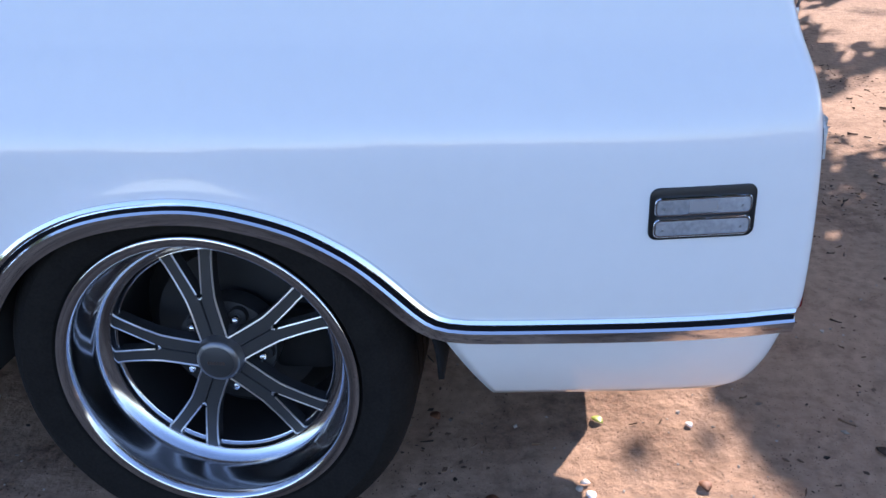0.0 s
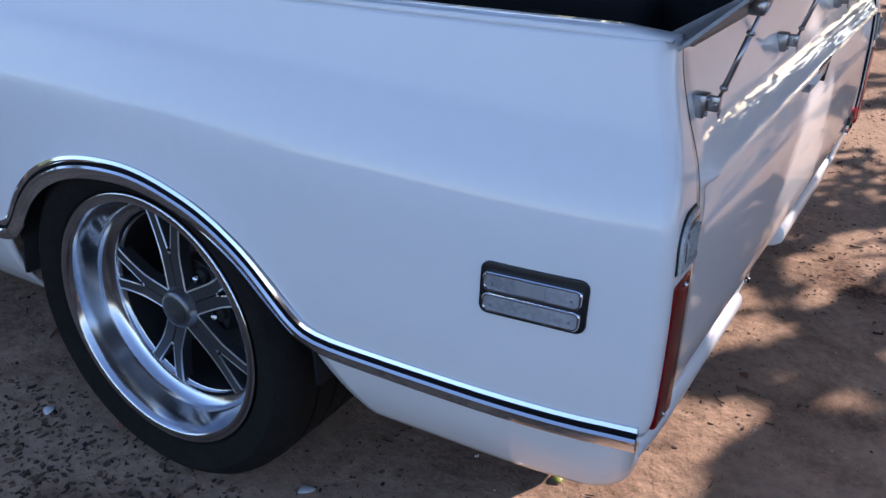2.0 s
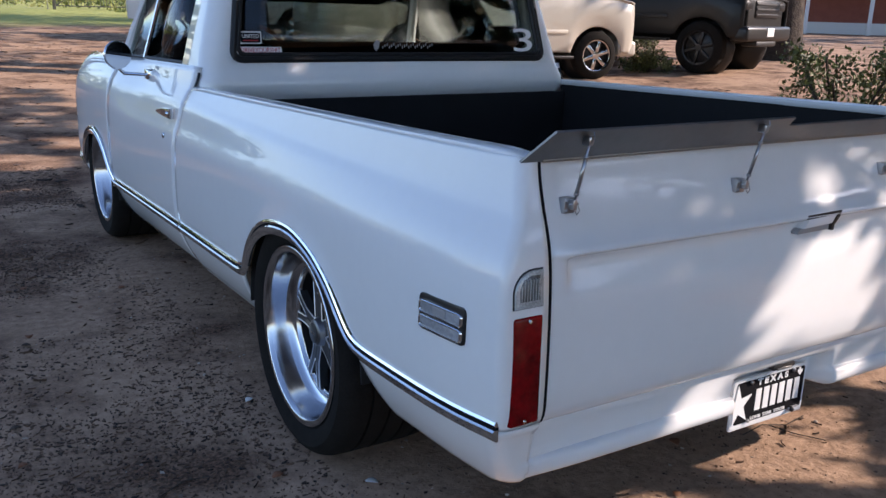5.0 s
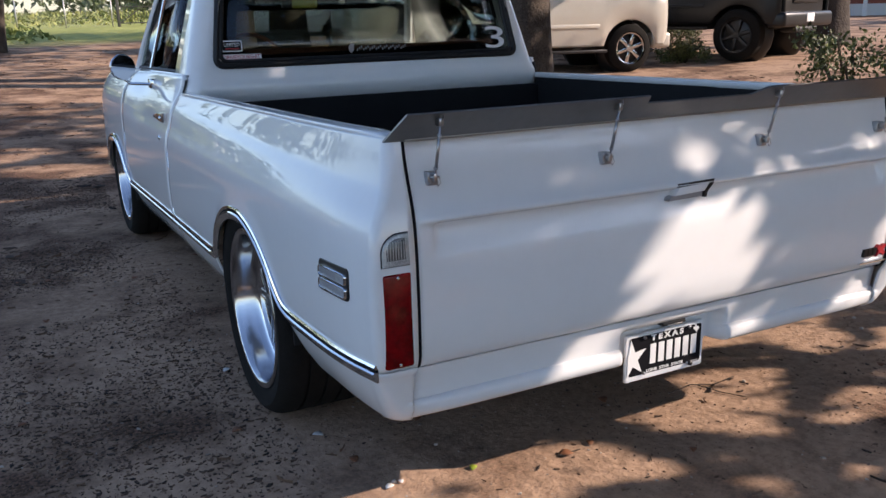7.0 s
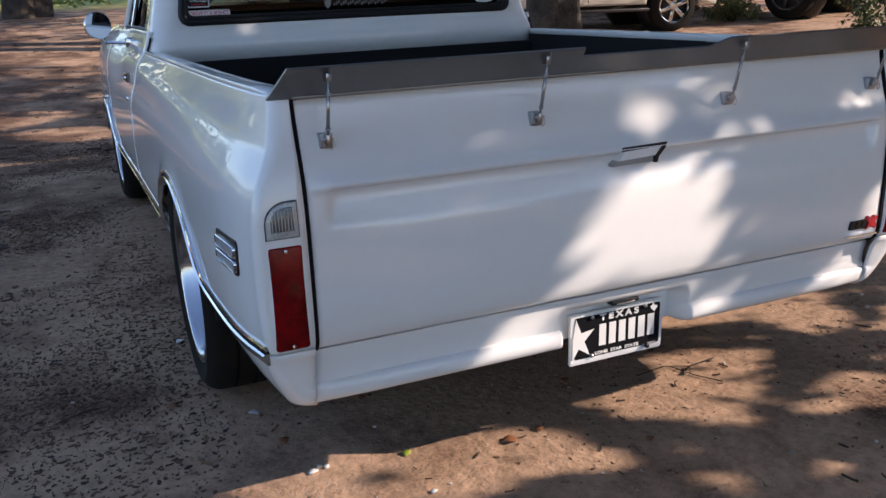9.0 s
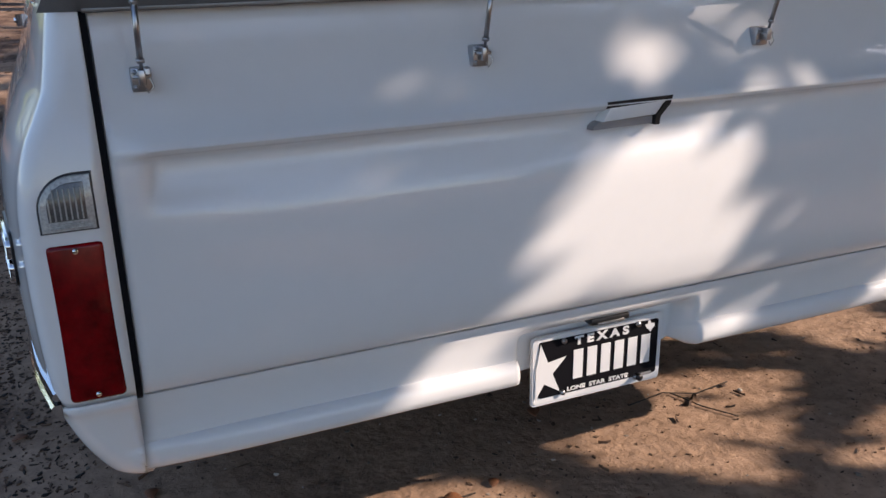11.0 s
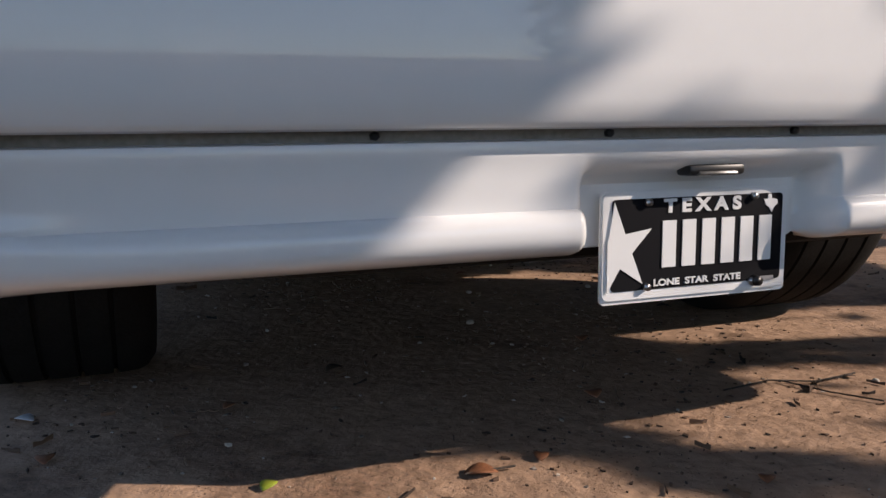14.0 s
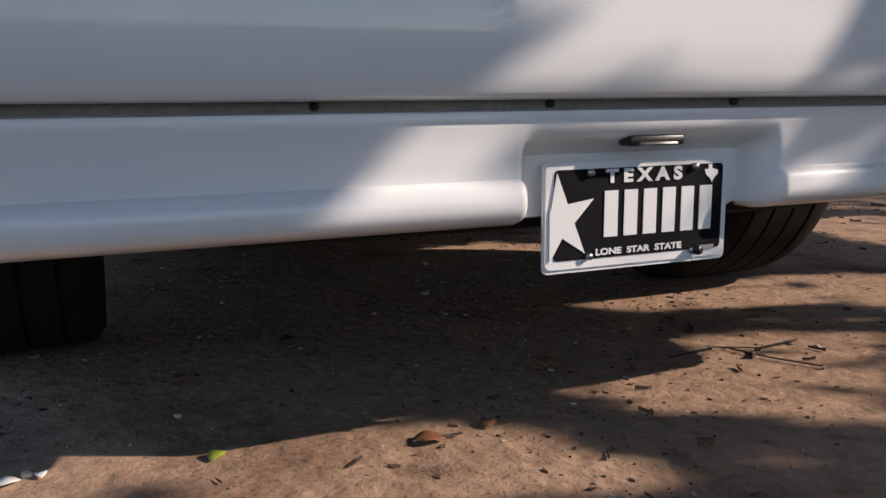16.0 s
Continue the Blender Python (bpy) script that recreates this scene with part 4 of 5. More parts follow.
# roof, pillars, windscreen
bm = surface(lambda x, y: (x * (0.74 if 2.36 < y < 3.45 else 0.735), y, 1.648 + 0.03 * (1 - x * x) * (1 - ((y - 2.92) / 0.56) ** 2)), np.linspace(-1, 1, 9), np.linspace(2.375, 3.46, 9))
bmesh.ops.recalc_face_normals(bm, faces=bm.faces)
thick(part("roof", raked(bm), PAINT, truck), 0.03)
for s in (-1, 1):
    part("roof_rail", raked(pipe([(s * 0.765, 2.40, 1.63), (s * 0.775, 2.9, 1.632), (s * 0.765, 3.44, 1.62)], 0.035, 8)), PAINT, truck)
    part("front_pillar", raked(pipe([(s * 0.765, 3.44, 1.62), (s * 0.86, 3.66, 1.30), (s * 0.90, 3.74, 1.15)], 0.03, 8)), PAINT, truck)
    # door glass with its frame
    bm = surface(lambda y, z: (s * (cab_half(z) - 0.02), y - (0.35 * (z - 1.165) if y > 3.3 else 0), z), [2.47, 2.9, 3.62], [1.165, 1.35, 1.60])
    sg = part("door_window", raked(bm), CABGLASS, truck)
    thick(sg, 0.004)
    sg.visible_shadow = False
    part("window_frame", raked(pipe([(s * (cab_half(1.165) - 0.012), 3.60, 1.168), (s * (cab_half(1.165) - 0.012), 2.50, 1.168), (s * (cab_half(1.6) - 0.012), 2.50, 1.60)], 0.011, 6)), GASKET, truck)
    part("vent_bar", raked(pipe([(s * (cab_half(1.165) - 0.01), 3.22, 1.168), (s * (cab_half(1.58) - 0.01), 3.16, 1.60)], 0.010, 6)), CHROME, truck)
    # cab corner, door and front wing
    rows = [0, 0.05, 0.12, 0.2, 0.3, 0.4, 0.5, 0.57, 0.61, 0.64, 0.67, 0.7, 0.74, 0.78, 0.82, 0.87, 0.92, 0.96, 1.0]

    def shell(y0, y1, n, name, zlo=0.505, wheel=None):
        bm = bmesh.new()
        gg = []
        for y in np.linspace(y0, y1, n):
            lo = zlo(y) if callable(zlo) else zlo
            col = []
            for f in rows:
                z = lo + (BELT - lo) * f
                x = side_x(min(y, 2.3) if z > 0.8 else y, min(z, 1.085)) - (max(0, z - 1.085) * 0.30)
                if y > 2.9:
                    k = min(1.0, (y - 2.9) / 0.7)
                    full = soft(HALF, y) - interp([(0.5, 0.012), (0.62, 0.0), (0.92, 0.004), (0.99, 0.014), (1.05, 0.035), (1.10, 0.065), (1.14, 0.10), (1.165, 0.145)], z)
                    x += (full - x) * k * k * (3 - 2 * k)
                col.append(bm.verts.new((s * x, y, z)))
            gg.append(col)
        for i in range(n - 1):
            for j in range(len(rows) - 1):
                bm.faces.new((gg[i][j], gg[i + 1][j], gg[i + 1][j + 1], gg[i][j + 1]))
        bmesh.ops.recalc_face_normals(bm, faces=bm.faces)
        if (bm.faces[:][5].normal.x > 0) != (s > 0):
            bmesh.ops.reverse_faces(bm, faces=bm.faces)
        ob = part(name, raked(bm), PAINT, truck, angle=45)
        return thick(ob, 0.02)

    door = shell(2.236, 3.52, 26, "door")
    shell(3.527, 4.70, 40, "front_wing", lambda y: max(0.505, arch(y - 3.92)) if 3.49 < y < 4.35 else 0.505)
    for a, b, nm in ((2.236, 3.52, "rocker_panel"), (4.35, 4.68, "front_valance")):
        bm = bmesh.new()
        surface(lambda y, z: (s * side_x(y, z), y, z), np.linspace(a, b, 16), [0.300, 0.330, 0.37, 0.41, 0.46, 0.505], bm)
        bmesh.ops.recalc_face_normals(bm, faces=bm.faces)
        if (bm.faces[:][5].normal.x > 0) != (s > 0):
            bmesh.ops.reverse_faces(bm, faces=bm.faces)
        thick(part(nm, raked(bm), PAINT, truck), 0.02)
    for nm, yy in (("seam_filler", 2.232), ("wing_gap_filler", 3.5235)):
        bm = bmesh.new()
        surface(lambda z, k: (s * (side_x(2.2, min(z, 1.085)) - (0.010 if k < 2 else 0.05) - max(0, z - 1.085) * 0.3), yy + (-0.012, 0.012)[k % 2], z), np.linspace(0.37, 1.14, 22), [0, 1], bm)
        thick(part(nm, raked(bm), BLACK, truck), 0.006, 0)
    trim_set([(2.240 + (3.485 - 2.240) * i / 12, 0.505) for i in range(13)], s > 0, "black insert")
    trim_set(arch_path(3.92, 3.50, 4.66, 0), s > 0, "black insert")
    part("trim_joint", raked(boxed((s * 1.043 - 0.008, 2.226, 0.482), (s * 1.043 + 0.008, 2.240, 0.530), 0.003)), CHROME, truck)
    # handle and lock
    hx = s * (side_x(2.3, 0.955) + 0.002)
    hnd = part("door_handle", raked(prism([(2.292, 0.950), (2.290, 0.992), (2.40, 0.988), (2.505, 0.975), (2.512, 0.963), (2.40, 0.954)], 0, hx - 0.010 * s, hx + 0.028 * s, 0.005)), CHROME, truck)
    part("handle_button", raked(tube((hx, 2.315, 0.970), (hx + 0.034 * s, 2.315, 0.970), 0.010, 0.009, 10)), CHROME, hnd)
    lx = s * side_x(2.3, 0.872)
    lock = part("door_lock", raked(tube((lx - 0.004 * s, 2.403, 0.872), (lx + 0.006 * s, 2.403, 0.872), 0.013, 0.011, 14)), CHROME, truck)
    part("keyhole", raked(tube((lx + 0.005 * s, 2.403, 0.872), (lx + 0.0075 * s, 2.403, 0.872), 0.006, 0.006, 8)), BLACK, lock)
    # round mirror
    mx, my, mz = s * 1.105, 2.95, 1.19
    head = lathe([(0.0, 0.030), (0.035, 0.026), (0.058, 0.012), (0.066, -0.004), (0.064, -0.010), (0.0, -0.010)], 32)
    head.transform(Matrix.Rotation(radians(90 - 12 * s), 4, "Z"))
    bmesh.ops.translate(head, vec=(mx, my, mz), verts=head.verts)
    mirror = part("mirror_head", raked(head), CHROME, truck, "round chrome door mirror")
    glass_disc = lathe([(0.0, -0.0125), (0.060, -0.0115), (0.062, -0.010)], 32)
    glass_disc.transform(Matrix.Rotation(radians(90 - 12 * s), 4, "Z"))
    bmesh.ops.translate(glass_disc, vec=(mx, my, mz), verts=glass_disc.verts)
    part("mirror_glass", raked(glass_disc), MIRROR, mirror)
    part("mirror_arm", raked(pipe([(mx, my + 0.015, mz - 0.055), (mx - 0.03 * s, my + 0.02, mz - 0.085), (s * 0.98, my - 0.02, 1.098)], 0.008, 8)), CHROME, mirror)
    part("mirror_base", raked(boxed((s * 0.965 - 0.02, my - 0.05, 1.075), (s * 0.965 + 0.02, my + 0.02, 1.125), 0.008)), CHROME, mirror)
bm = surface(lambda x, f: (x * (0.86 - 0.12 * f), 3.74 - 0.30 * f - 0.05 * x * x * 0 + 0.06 * (1 - x * x), 1.165 + 0.445 * f), np.linspace(-1, 1, 9), [0, 0.33, 0.66, 1])
ws = thick(part("windscreen", raked(bm), CABGLASS, truck), 0.005)
ws.visible_shadow = False
bm = surface(lambda x, y: (x * interp([(3.6, 0.925), (4.2, 0.935), (4.72, 0.92)], y), y, interp([(3.6, 1.165), (4.3, 1.155), (4.60, 1.13), (4.72, 1.05), (4.75, 0.6)], y) + 0.02 * (1 - x**4)), np.linspace(-1, 1, 13), [3.6, 3.8, 4.0, 4.2, 4.4, 4.55, 4.65, 4.72, 4.75])
bmesh.ops.recalc_face_normals(bm, faces=bm.faces)
thick(part("bonnet", raked(bm), PAINT, truck), 0.02)
part("front_bumper", raked(boxed((-0.95, 4.70, 0.36), (0.95, 4.80, 0.54), 0.03, 3)), CHROME, truck)

# cab interior
part("bench_seat_back", raked(boxed((-0.74, 2.36, 0.70), (0.74, 2.50, 1.262), 0.05, 4)), LEATHER, truck, "saddle-brown leather bench seat")
part("bench_seat", raked(boxed((-0.74, 2.45, 0.66), (0.74, 2.98, 0.84), 0.05, 4)), LEATHER, truck)
part("dashboard", raked(boxed((-0.84, 3.42, 0.80), (0.84, 3.72, 1.15), 0.05, 4)), BLACK, truck)
part("cab_floor", raked(boxed((-0.9, 2.24, 0.50), (0.9, 3.7, 0.56))), BLACK, truck)
part("cab_lining", raked(boxed((-0.86, 2.235, 0.6), (0.86, 2.255, 1.185))), BLACK, truck)
col = part("steering_column", raked(tube((-0.38, 3.45, 1.02), (-0.38, 3.12, 1.16), 0.025)), BLACK, truck)
wheel_ring = []
for i in range(25):
    a = 2 * math.pi * i / 24
    wheel_ring.append((-0.38 + 0.19 * math.cos(a), 3.12 + 0.07 * math.sin(a), 1.16 + 0.175 * math.sin(a)))
part("steering_wheel", raked(pipe(wheel_ring, 0.012, 8)), LEATHER, truck)
part("rear_view_mirror", raked(boxed((-0.11, 3.36, 1.48), (0.11, 3.385, 1.54), 0.01)), BLACK, truck)
part("hanging_tag", raked(boxed((-0.39, 2.30, 1.445), (-0.27, 2.303, 1.52), 0.01)), mat("yellow_card", (0.75, 0.62, 0.10), 0.6, vary=0.1, scale=20), truck, "yellow card in the window")


# ---- trees ----
def leaf_cards(points, size, mat_, name, parent=None, seed=1, flat=0.0):
    """Many small pointed leaves in one mesh."""
    rng = np.random.default_rng(seed)
    n = len(points)
    pts = np.array(points)
    u = rng.normal(size=(n, 3))
    u /= np.linalg.norm(u, axis=1)[:, None]
    w = np.cross(u, rng.normal(size=(n, 3)))
    w /= np.linalg.norm(w, axis=1)[:, None]
    s = size * rng.uniform(0.6, 1.35, (n, 1))
    nrm = np.cross(u, w)
    a, b = pts - u * s, pts + u * s
    c, d = pts + w * s * 0.5 + nrm * s * 0.12, pts - w * s * 0.5 + nrm * s * 0.12
    verts = np.stack([a, c, b, d], 1).reshape(-1, 3)
    faces = np.arange(4 * n).reshape(-1, 4)
    me = bpy.data.meshes.new(name)
    me.from_pydata(verts.tolist(), [], faces.tolist())
    me.materials.append(mat_)
    ob = new(name, me)
    if parent:
        ob.parent = parent
    return ob


def trunk_mesh(base, top, r0, r1, seed=0, seg=16, rings=14, flare=1.5):
    bm = bmesh.new()
    base, top = Vector(base), Vector(top)
    last = None
    for i in range(rings + 1):
        f = i / rings
        c = base.lerp(top, f) + Vector((noise.noise((seed, f * 2, 0)), noise.noise((seed, f * 2, 5)), 0)) * 0.25 * f * (base - top).length * 0.15
        r = r0 + (r1 - r0) * f + r0 * (flare - 1) * math.exp(-f * rings * 0.5)
        ring_ = []
        for k in range(seg):
            a = 2 * math.pi * k / seg
            rr = r * (1 + 0.10 * noise.noise((math.cos(a) * 1.6, math.sin(a) * 1.6, f * 2 + seed)) + 0.05 * math.sin(a * 5 + seed))
            ring_.append(bm.verts.new(c + Vector((math.cos(a) * rr, math.sin(a) * rr, 0))))
        if last:
            for k in range(seg):
                bm.faces.new((last[k], last[(k + 1) % seg], ring_[(k + 1) % seg], ring_[k]))
        last = ring_
    bm.faces.new(last)
    return bm


def tree(base, height, r, label, crown_pts=None, seed=0, crown_r=3.0, crown_h=None, leaves=2500, leaf=0.11, lean=(0, 0), second=None):
    root = new("oak_tree")
    tagged(root, label, "tree")
    gz = ground_z(base[0], base[1]) - 0.05
    fork = Vector((base[0] + lean[0], base[1] + lean[1], gz + height * 0.5))
    part("trunk", trunk_mesh((base[0], base[1], gz), fork, r, r * 0.75, seed), BARK, root)
    if second:
        part("trunk", trunk_mesh((base[0] + second[0], base[1] + second[1], gz), fork + Vector((second[0] * 3, second[1] * 3, 0.3)), r * 0.8, r * 0.6, seed + 3), BARK, root)
    rng = random.Random(seed)
    ends = []
    for k in range(6):
        a = 2 * math.pi * k / 6 + rng.random()
        e = fork + Vector((math.cos(a) * crown_r * 0.62, math.sin(a) * crown_r * 0.62, height * rng.uniform(0.15, 0.38)))
        m = fork.lerp(e, 0.5) + Vector((0, 0, -0.2 + 0.5 * rng.random()))
        ends.append(e)
        bm = pipe([fork, fork.lerp(m, 0.5), m, m.lerp(e, 0.5), e], 1.0, 8)
        # taper
        centre = [fork, fork.lerp(m, 0.5), m, m.lerp(e, 0.5), e]
        for i, v in enumerate(bm.verts):
            c = centre[min(i // 8, 4)]
            v.co = c + (v.co - c) * r * (0.42 - 0.075 * min(i // 8, 4))
        part("limb", bm, BARK, root)
    if crown_pts is None:
        g = np.random.default_rng(seed + 11)
        centres = [(e + Vector(g.normal(size=3) * crown_r * 0.22)) for e in ends for _ in range(7)]
        crown_pts = []
        per = leaves // len(centres)
        for c in centres:
            crown_pts += (np.array(c) + g.normal(size=(per, 3)) * crown_r * np.array([0.15, 0.15, 0.10])).tolist()
        low = gz + height * 0.45
        crown_pts = [p for p in crown_pts if p[2] > low]
    leaf_cards(crown_pts, leaf, LEAF, "crown", root, seed)
    return root


# unseen oaks added sunward to shade the drive; leaves in uneven masses with gaps
E1 = Vector((-SUN.y, SUN.x, 0)).normalized()
E2 = SUN.cross(E1).normalized()


def to_plane(p):
    return (Vector(p).dot(E1), Vector(p).dot(E2))


def inside(pt, poly):
    x, y = pt
    c = False
    for i in range(len(poly)):
        (x0, y0), (x1, y1) = poly[i - 1], poly[i]
        if (y0 > y) != (y1 > y) and x < (x1 - x0) * (y - y0) / (y1 - y0) + x0:
            c = not c
    return c


# crown openings cut to fit sun patches on tailgate (x, z) and ground (x, y)
GATE_SUN = [
    [(-0.19, 0.80), (0.20, 0.82), (0.26, 0.70), (0.20, 0.66), (0.27, 0.60), (0.30, 0.50), (0.20, 0.475), (-0.10, 0.44), (-0.30, 0.40), (-0.47, 0.36), (-0.30, 0.48), (-0.19, 0.62)],
    [(0.25, 1.11), (0.37, 1.11), (0.38, 1.03), (0.43, 0.98), (0.41, 0.88), (0.25, 0.87), (0.24, 0.96)],
    [(0.05, 1.08), (0.12, 1.08), (0.14, 0.94), (0.07, 0.91)],
    [(-0.525, 0.802), (-0.475, 0.80), (-0.478, 0.772), (-0.52, 0.770)],
    [(-0.40, 0.945), (-0.37, 0.945), (-0.365, 0.915), (-0.395, 0.915)],
    [(0.76, 1.06), (0.95, 1.06), (0.95, 0.93), (0.80, 0.93)],
    [(0.84, 0.66), (1.02, 0.74), (1.02, 0.50), (0.80, 0.50)],
]
GROUND_SUN = [
    [(-1.05, 0.46), (-0.72, 0.43), (-0.60, 0.36), (-0.27, 0.35), (-0.17, 0.20), (-0.07, 0.08), (0.02, -0.04), (-0.05, -0.08), (-0.30, 0.0), (-0.80, -0.10), (-1.25, -0.28), (-1.35, -0.10), (-1.0, 0.1)],
    [(0.04, 0.38), (0.12, 0.19), (0.22, 0.07), (0.38, -0.05), (0.55, 0.11), (0.85, 0.36), (0.62, 0.44), (0.40, 0.46)],
    [(0.05, 1.75), (0.60, 1.50), (1.05, 1.22), (1.05, 1.42), (0.55, 1.72)],
    [(0.45, 0.72), (1.1, 0.55), (1.5, 0.62), (1.3, 0.80), (0.7, 0.95), (0.40, 1.1)],
    [(1.25, 0.30), (1.9, 0.10), (2.3, 0.20), (1.7, 0.42)],
    [(0.6, -0.05), (1.1, -0.25), (1.4, -0.15), (0.9, 0.08)],
    [(0.06, -0.22), (0.16, -0.28), (0.20, -0.22), (0.10, -0.18)],
    [(1.8, -0.35), (2.7, -0.75), (3.1, -0.6), (2.2, -0.15)],
    [(2.2, 0.75), (3.0, 0.35), (3.4, 0.5), (2.6, 0.95)],
    [(1.6, -1.2), (2.6, -1.75), (2.9, -1.5), (2.0, -0.95)],
    [(3.4, -0.9), (4.6, -1.5), (4.9, -1.2), (3.9, -0.6)],
]
CAB_SUN = [[(-0.74, 1.14), (-0.52, 1.14), (-0.50, 1.04), (-0.72, 1.04)], [(0.28, 1.10), (0.52, 1.10), (0.55, 1.03), (0.30, 1.03)]]
OPEN = [[to_plane((x, -0.01, z)) for x, z in poly] for poly in GATE_SUN]
OPEN += [[to_plane((x, y, 0)) for x, y in poly] for poly in GROUND_SUN]
OPEN += [[to_plane((x, 2.19, z)) for x, z in poly] for poly in CAB_SUN]
BOXES = [(min(p[0] for p in q), max(p[0] for p in q), min(p[1] for p in q), max(p[1] for p in q)) for q in OPEN]


def sunny(a, b):
    for k, (q, (a0, a1, b0, b1)) in enumerate(zip(OPEN, BOXES)):
        if a0 <= a <= a1 and b0 <= b <= b1 and inside((a, b), q):
            # sprays of leaves hang across the wide openings
            return k > 0 or noise.noise((a * 11 + b * 2.5, b * 4, 7.3)) > -0.27
    # light falls through smaller gaps everywhere away from the tailgate
    if 2.6 < a or b < -0.25:
        return noise.noise((a * 1.1, b * 2.8, 1.7)) > (0.20 if a > 2.6 else 0.32)
    return False


rng = np.random.default_rng(7)
crowns = {0: [], 1: [], 2: []}
for size_, count, a0, a1, b0, b1, d0, d1 in ((0.05, 52000, -1.3, 2.6, -1.5, 1.9, 4.2, 5.6), (0.13, 15000, -3.5, 10.0, -3.2, 4.2, 8.0, 12.5), (0.13, 9000, -9.0, -1.0, -1.0, 6.5, 9.0, 12.5), (0.13, 4000, -1.0, 6.0, 1.5, 6.5, 9.0, 12.5)):
    for _ in range(count):
        a, b, d = rng.uniform(a0, a1), rng.uniform(b0, b1), rng.uniform(d0, d1)
        m = 0.022 if size_ < 0.1 else 0.12
        if size_ > 0.1 and -1.15 < a < 2.45 and -1.35 < b < 1.75:
            continue
        if rng.random() > (0.018 if size_ < 0.1 else 0.0) and any(sunny(a + da, b + db) for da, db in ((0, 0), (m, 0), (-m, 0), (0, m), (0, -m))):
            continue
        p = E1 * a + E2 * b + SUN * d
        if p.z < 1.7:
            continue
        crowns[0 if size_ < 0.1 else (1 if a < 3.2 else 2)].append(tuple(p))
# unseen leaves added over the drive behind the truck to dim the sky light
for _ in range(64000):
    p = Vector((rng.uniform(-1.8, 9.0), rng.uniform(-9.0, 4.0), rng.uniform(4.4, 6.8)))
    if noise.noise((p.x * 0.6, p.y * 0.6, p.z * 0.18)) < -0.06 or p.y > 4.0 - 1.2 * max(0.0, 1.0 - p.x):
        continue
    a, b = to_plane(p)
    if any(sunny(a + da, b + db) for da, db in ((0, 0), (0.12, 0), (-0.12, 0), (0, 0.12), (0, -0.12))):
        continue
    crowns[1].append(tuple(p))
shade_label = "large unseen live oak added for shade, dense dark green crown with gaps"
tree((5.2, -3.9), 6.0, 0.26, shade_label, crowns[0], 21, 1.2, leaf=0.052, lean=(-0.3, 0.2))
tree((11.6, -8.6), 8.0, 0.34, shade_label, crowns[1], 22, 1.6, leaf=0.14)
tree((12.5, 3.2), 8.0, 0.34, shade_label, crowns[2], 23, 4.0, leaf=0.15)

# trees that stand in view, and those that shade the drive further on
tree((3.45, 6.15), 9.0, 0.26, "oak with a rough grey-brown trunk beside the parked cars", None, 31, 4.0, leaves=3500, leaf=0.15)
tree((14.6, 11.4), 9.0, 0.34, "oak with a dark leaning trunk beside a black pickup", None, 32, 4.5, leaves=800, leaf=0.16)
tree((-1.9, 22.0), 12.0, 0.30, "twin-trunked oak on the grass beside the drive", None, 33, 3.5, leaves=2500, leaf=0.18, second=(0.42, 0.1))
tree((1.9, 12.2), 9.0, 0.26, "oak with a dark trunk ahead of the truck", None, 34, 4.5, leaves=3000, leaf=0.17)
tree((2.9, 12.6), 9.0, 0.30, "oak with a dark trunk ahead of the truck", None, 35, 4.5, leaves=3000, leaf=0.17)
for k, (x, y) in enumerate(((8, 18), (10, 27), (7.5, 36), (17, 22))):
    tree((x, y), 10.0, 0.35, "spreading live oak along the drive", None, 41 + k, 5.5, leaves=3000, leaf=0.22)

# far wood
g = np.random.default_rng(3)
pts = []
for k in range(150):
    ang = g.uniform(-0.9, 1.25)
    dist = g.uniform(75, 110)
    c = np.array([math.sin(ang) * dist, math.cos(ang) * dist, 1.2 + g.uniform(1.5, 4.5)])
    pts += (c + g.normal(size=(110, 3)) * np.array([2.4, 2.4, 2.0])).tolist()
for k in range(130):
    # unseen wood added on the drive's right, to darken low sky and reflections
    ang, dist = g.uniform(1.25, 2.6), g.uniform(38, 55)
    c = np.array([math.sin(ang) * dist, math.cos(ang) * dist, 1.0 + g.uniform(1.0, 8.0)])
    pts += (c + g.normal(size=(110, 3)) * np.array([2.0, 2.0, 1.6])).tolist()
pts = [p for p in pts if p[2] > 0.6]
wood = leaf_cards(pts, 0.6, LEAF, "far_wood", None, 5)
tagged(wood, "distant hazy green wood beyond the meadow, extended unseen on the right", "wood", kind="stuff")
# meadow and verge grass
pts = []
for k in range(14000):
    y = g.uniform(26, 75) ** 1.0
    x = g.uniform(-22, 34)
    if 0.5 < x < 7 and y < 48:
        continue
    pts.append((x, y, ground_z(x, y) + g.uniform(0.02, 0.10 if y < 46 else 0.7)))
grass = leaf_cards(pts, 0.16, GRASS, "grass", None, 6)
tagged(grass, "sunlit green and straw-coloured meadow grass", "grass", kind="stuff")


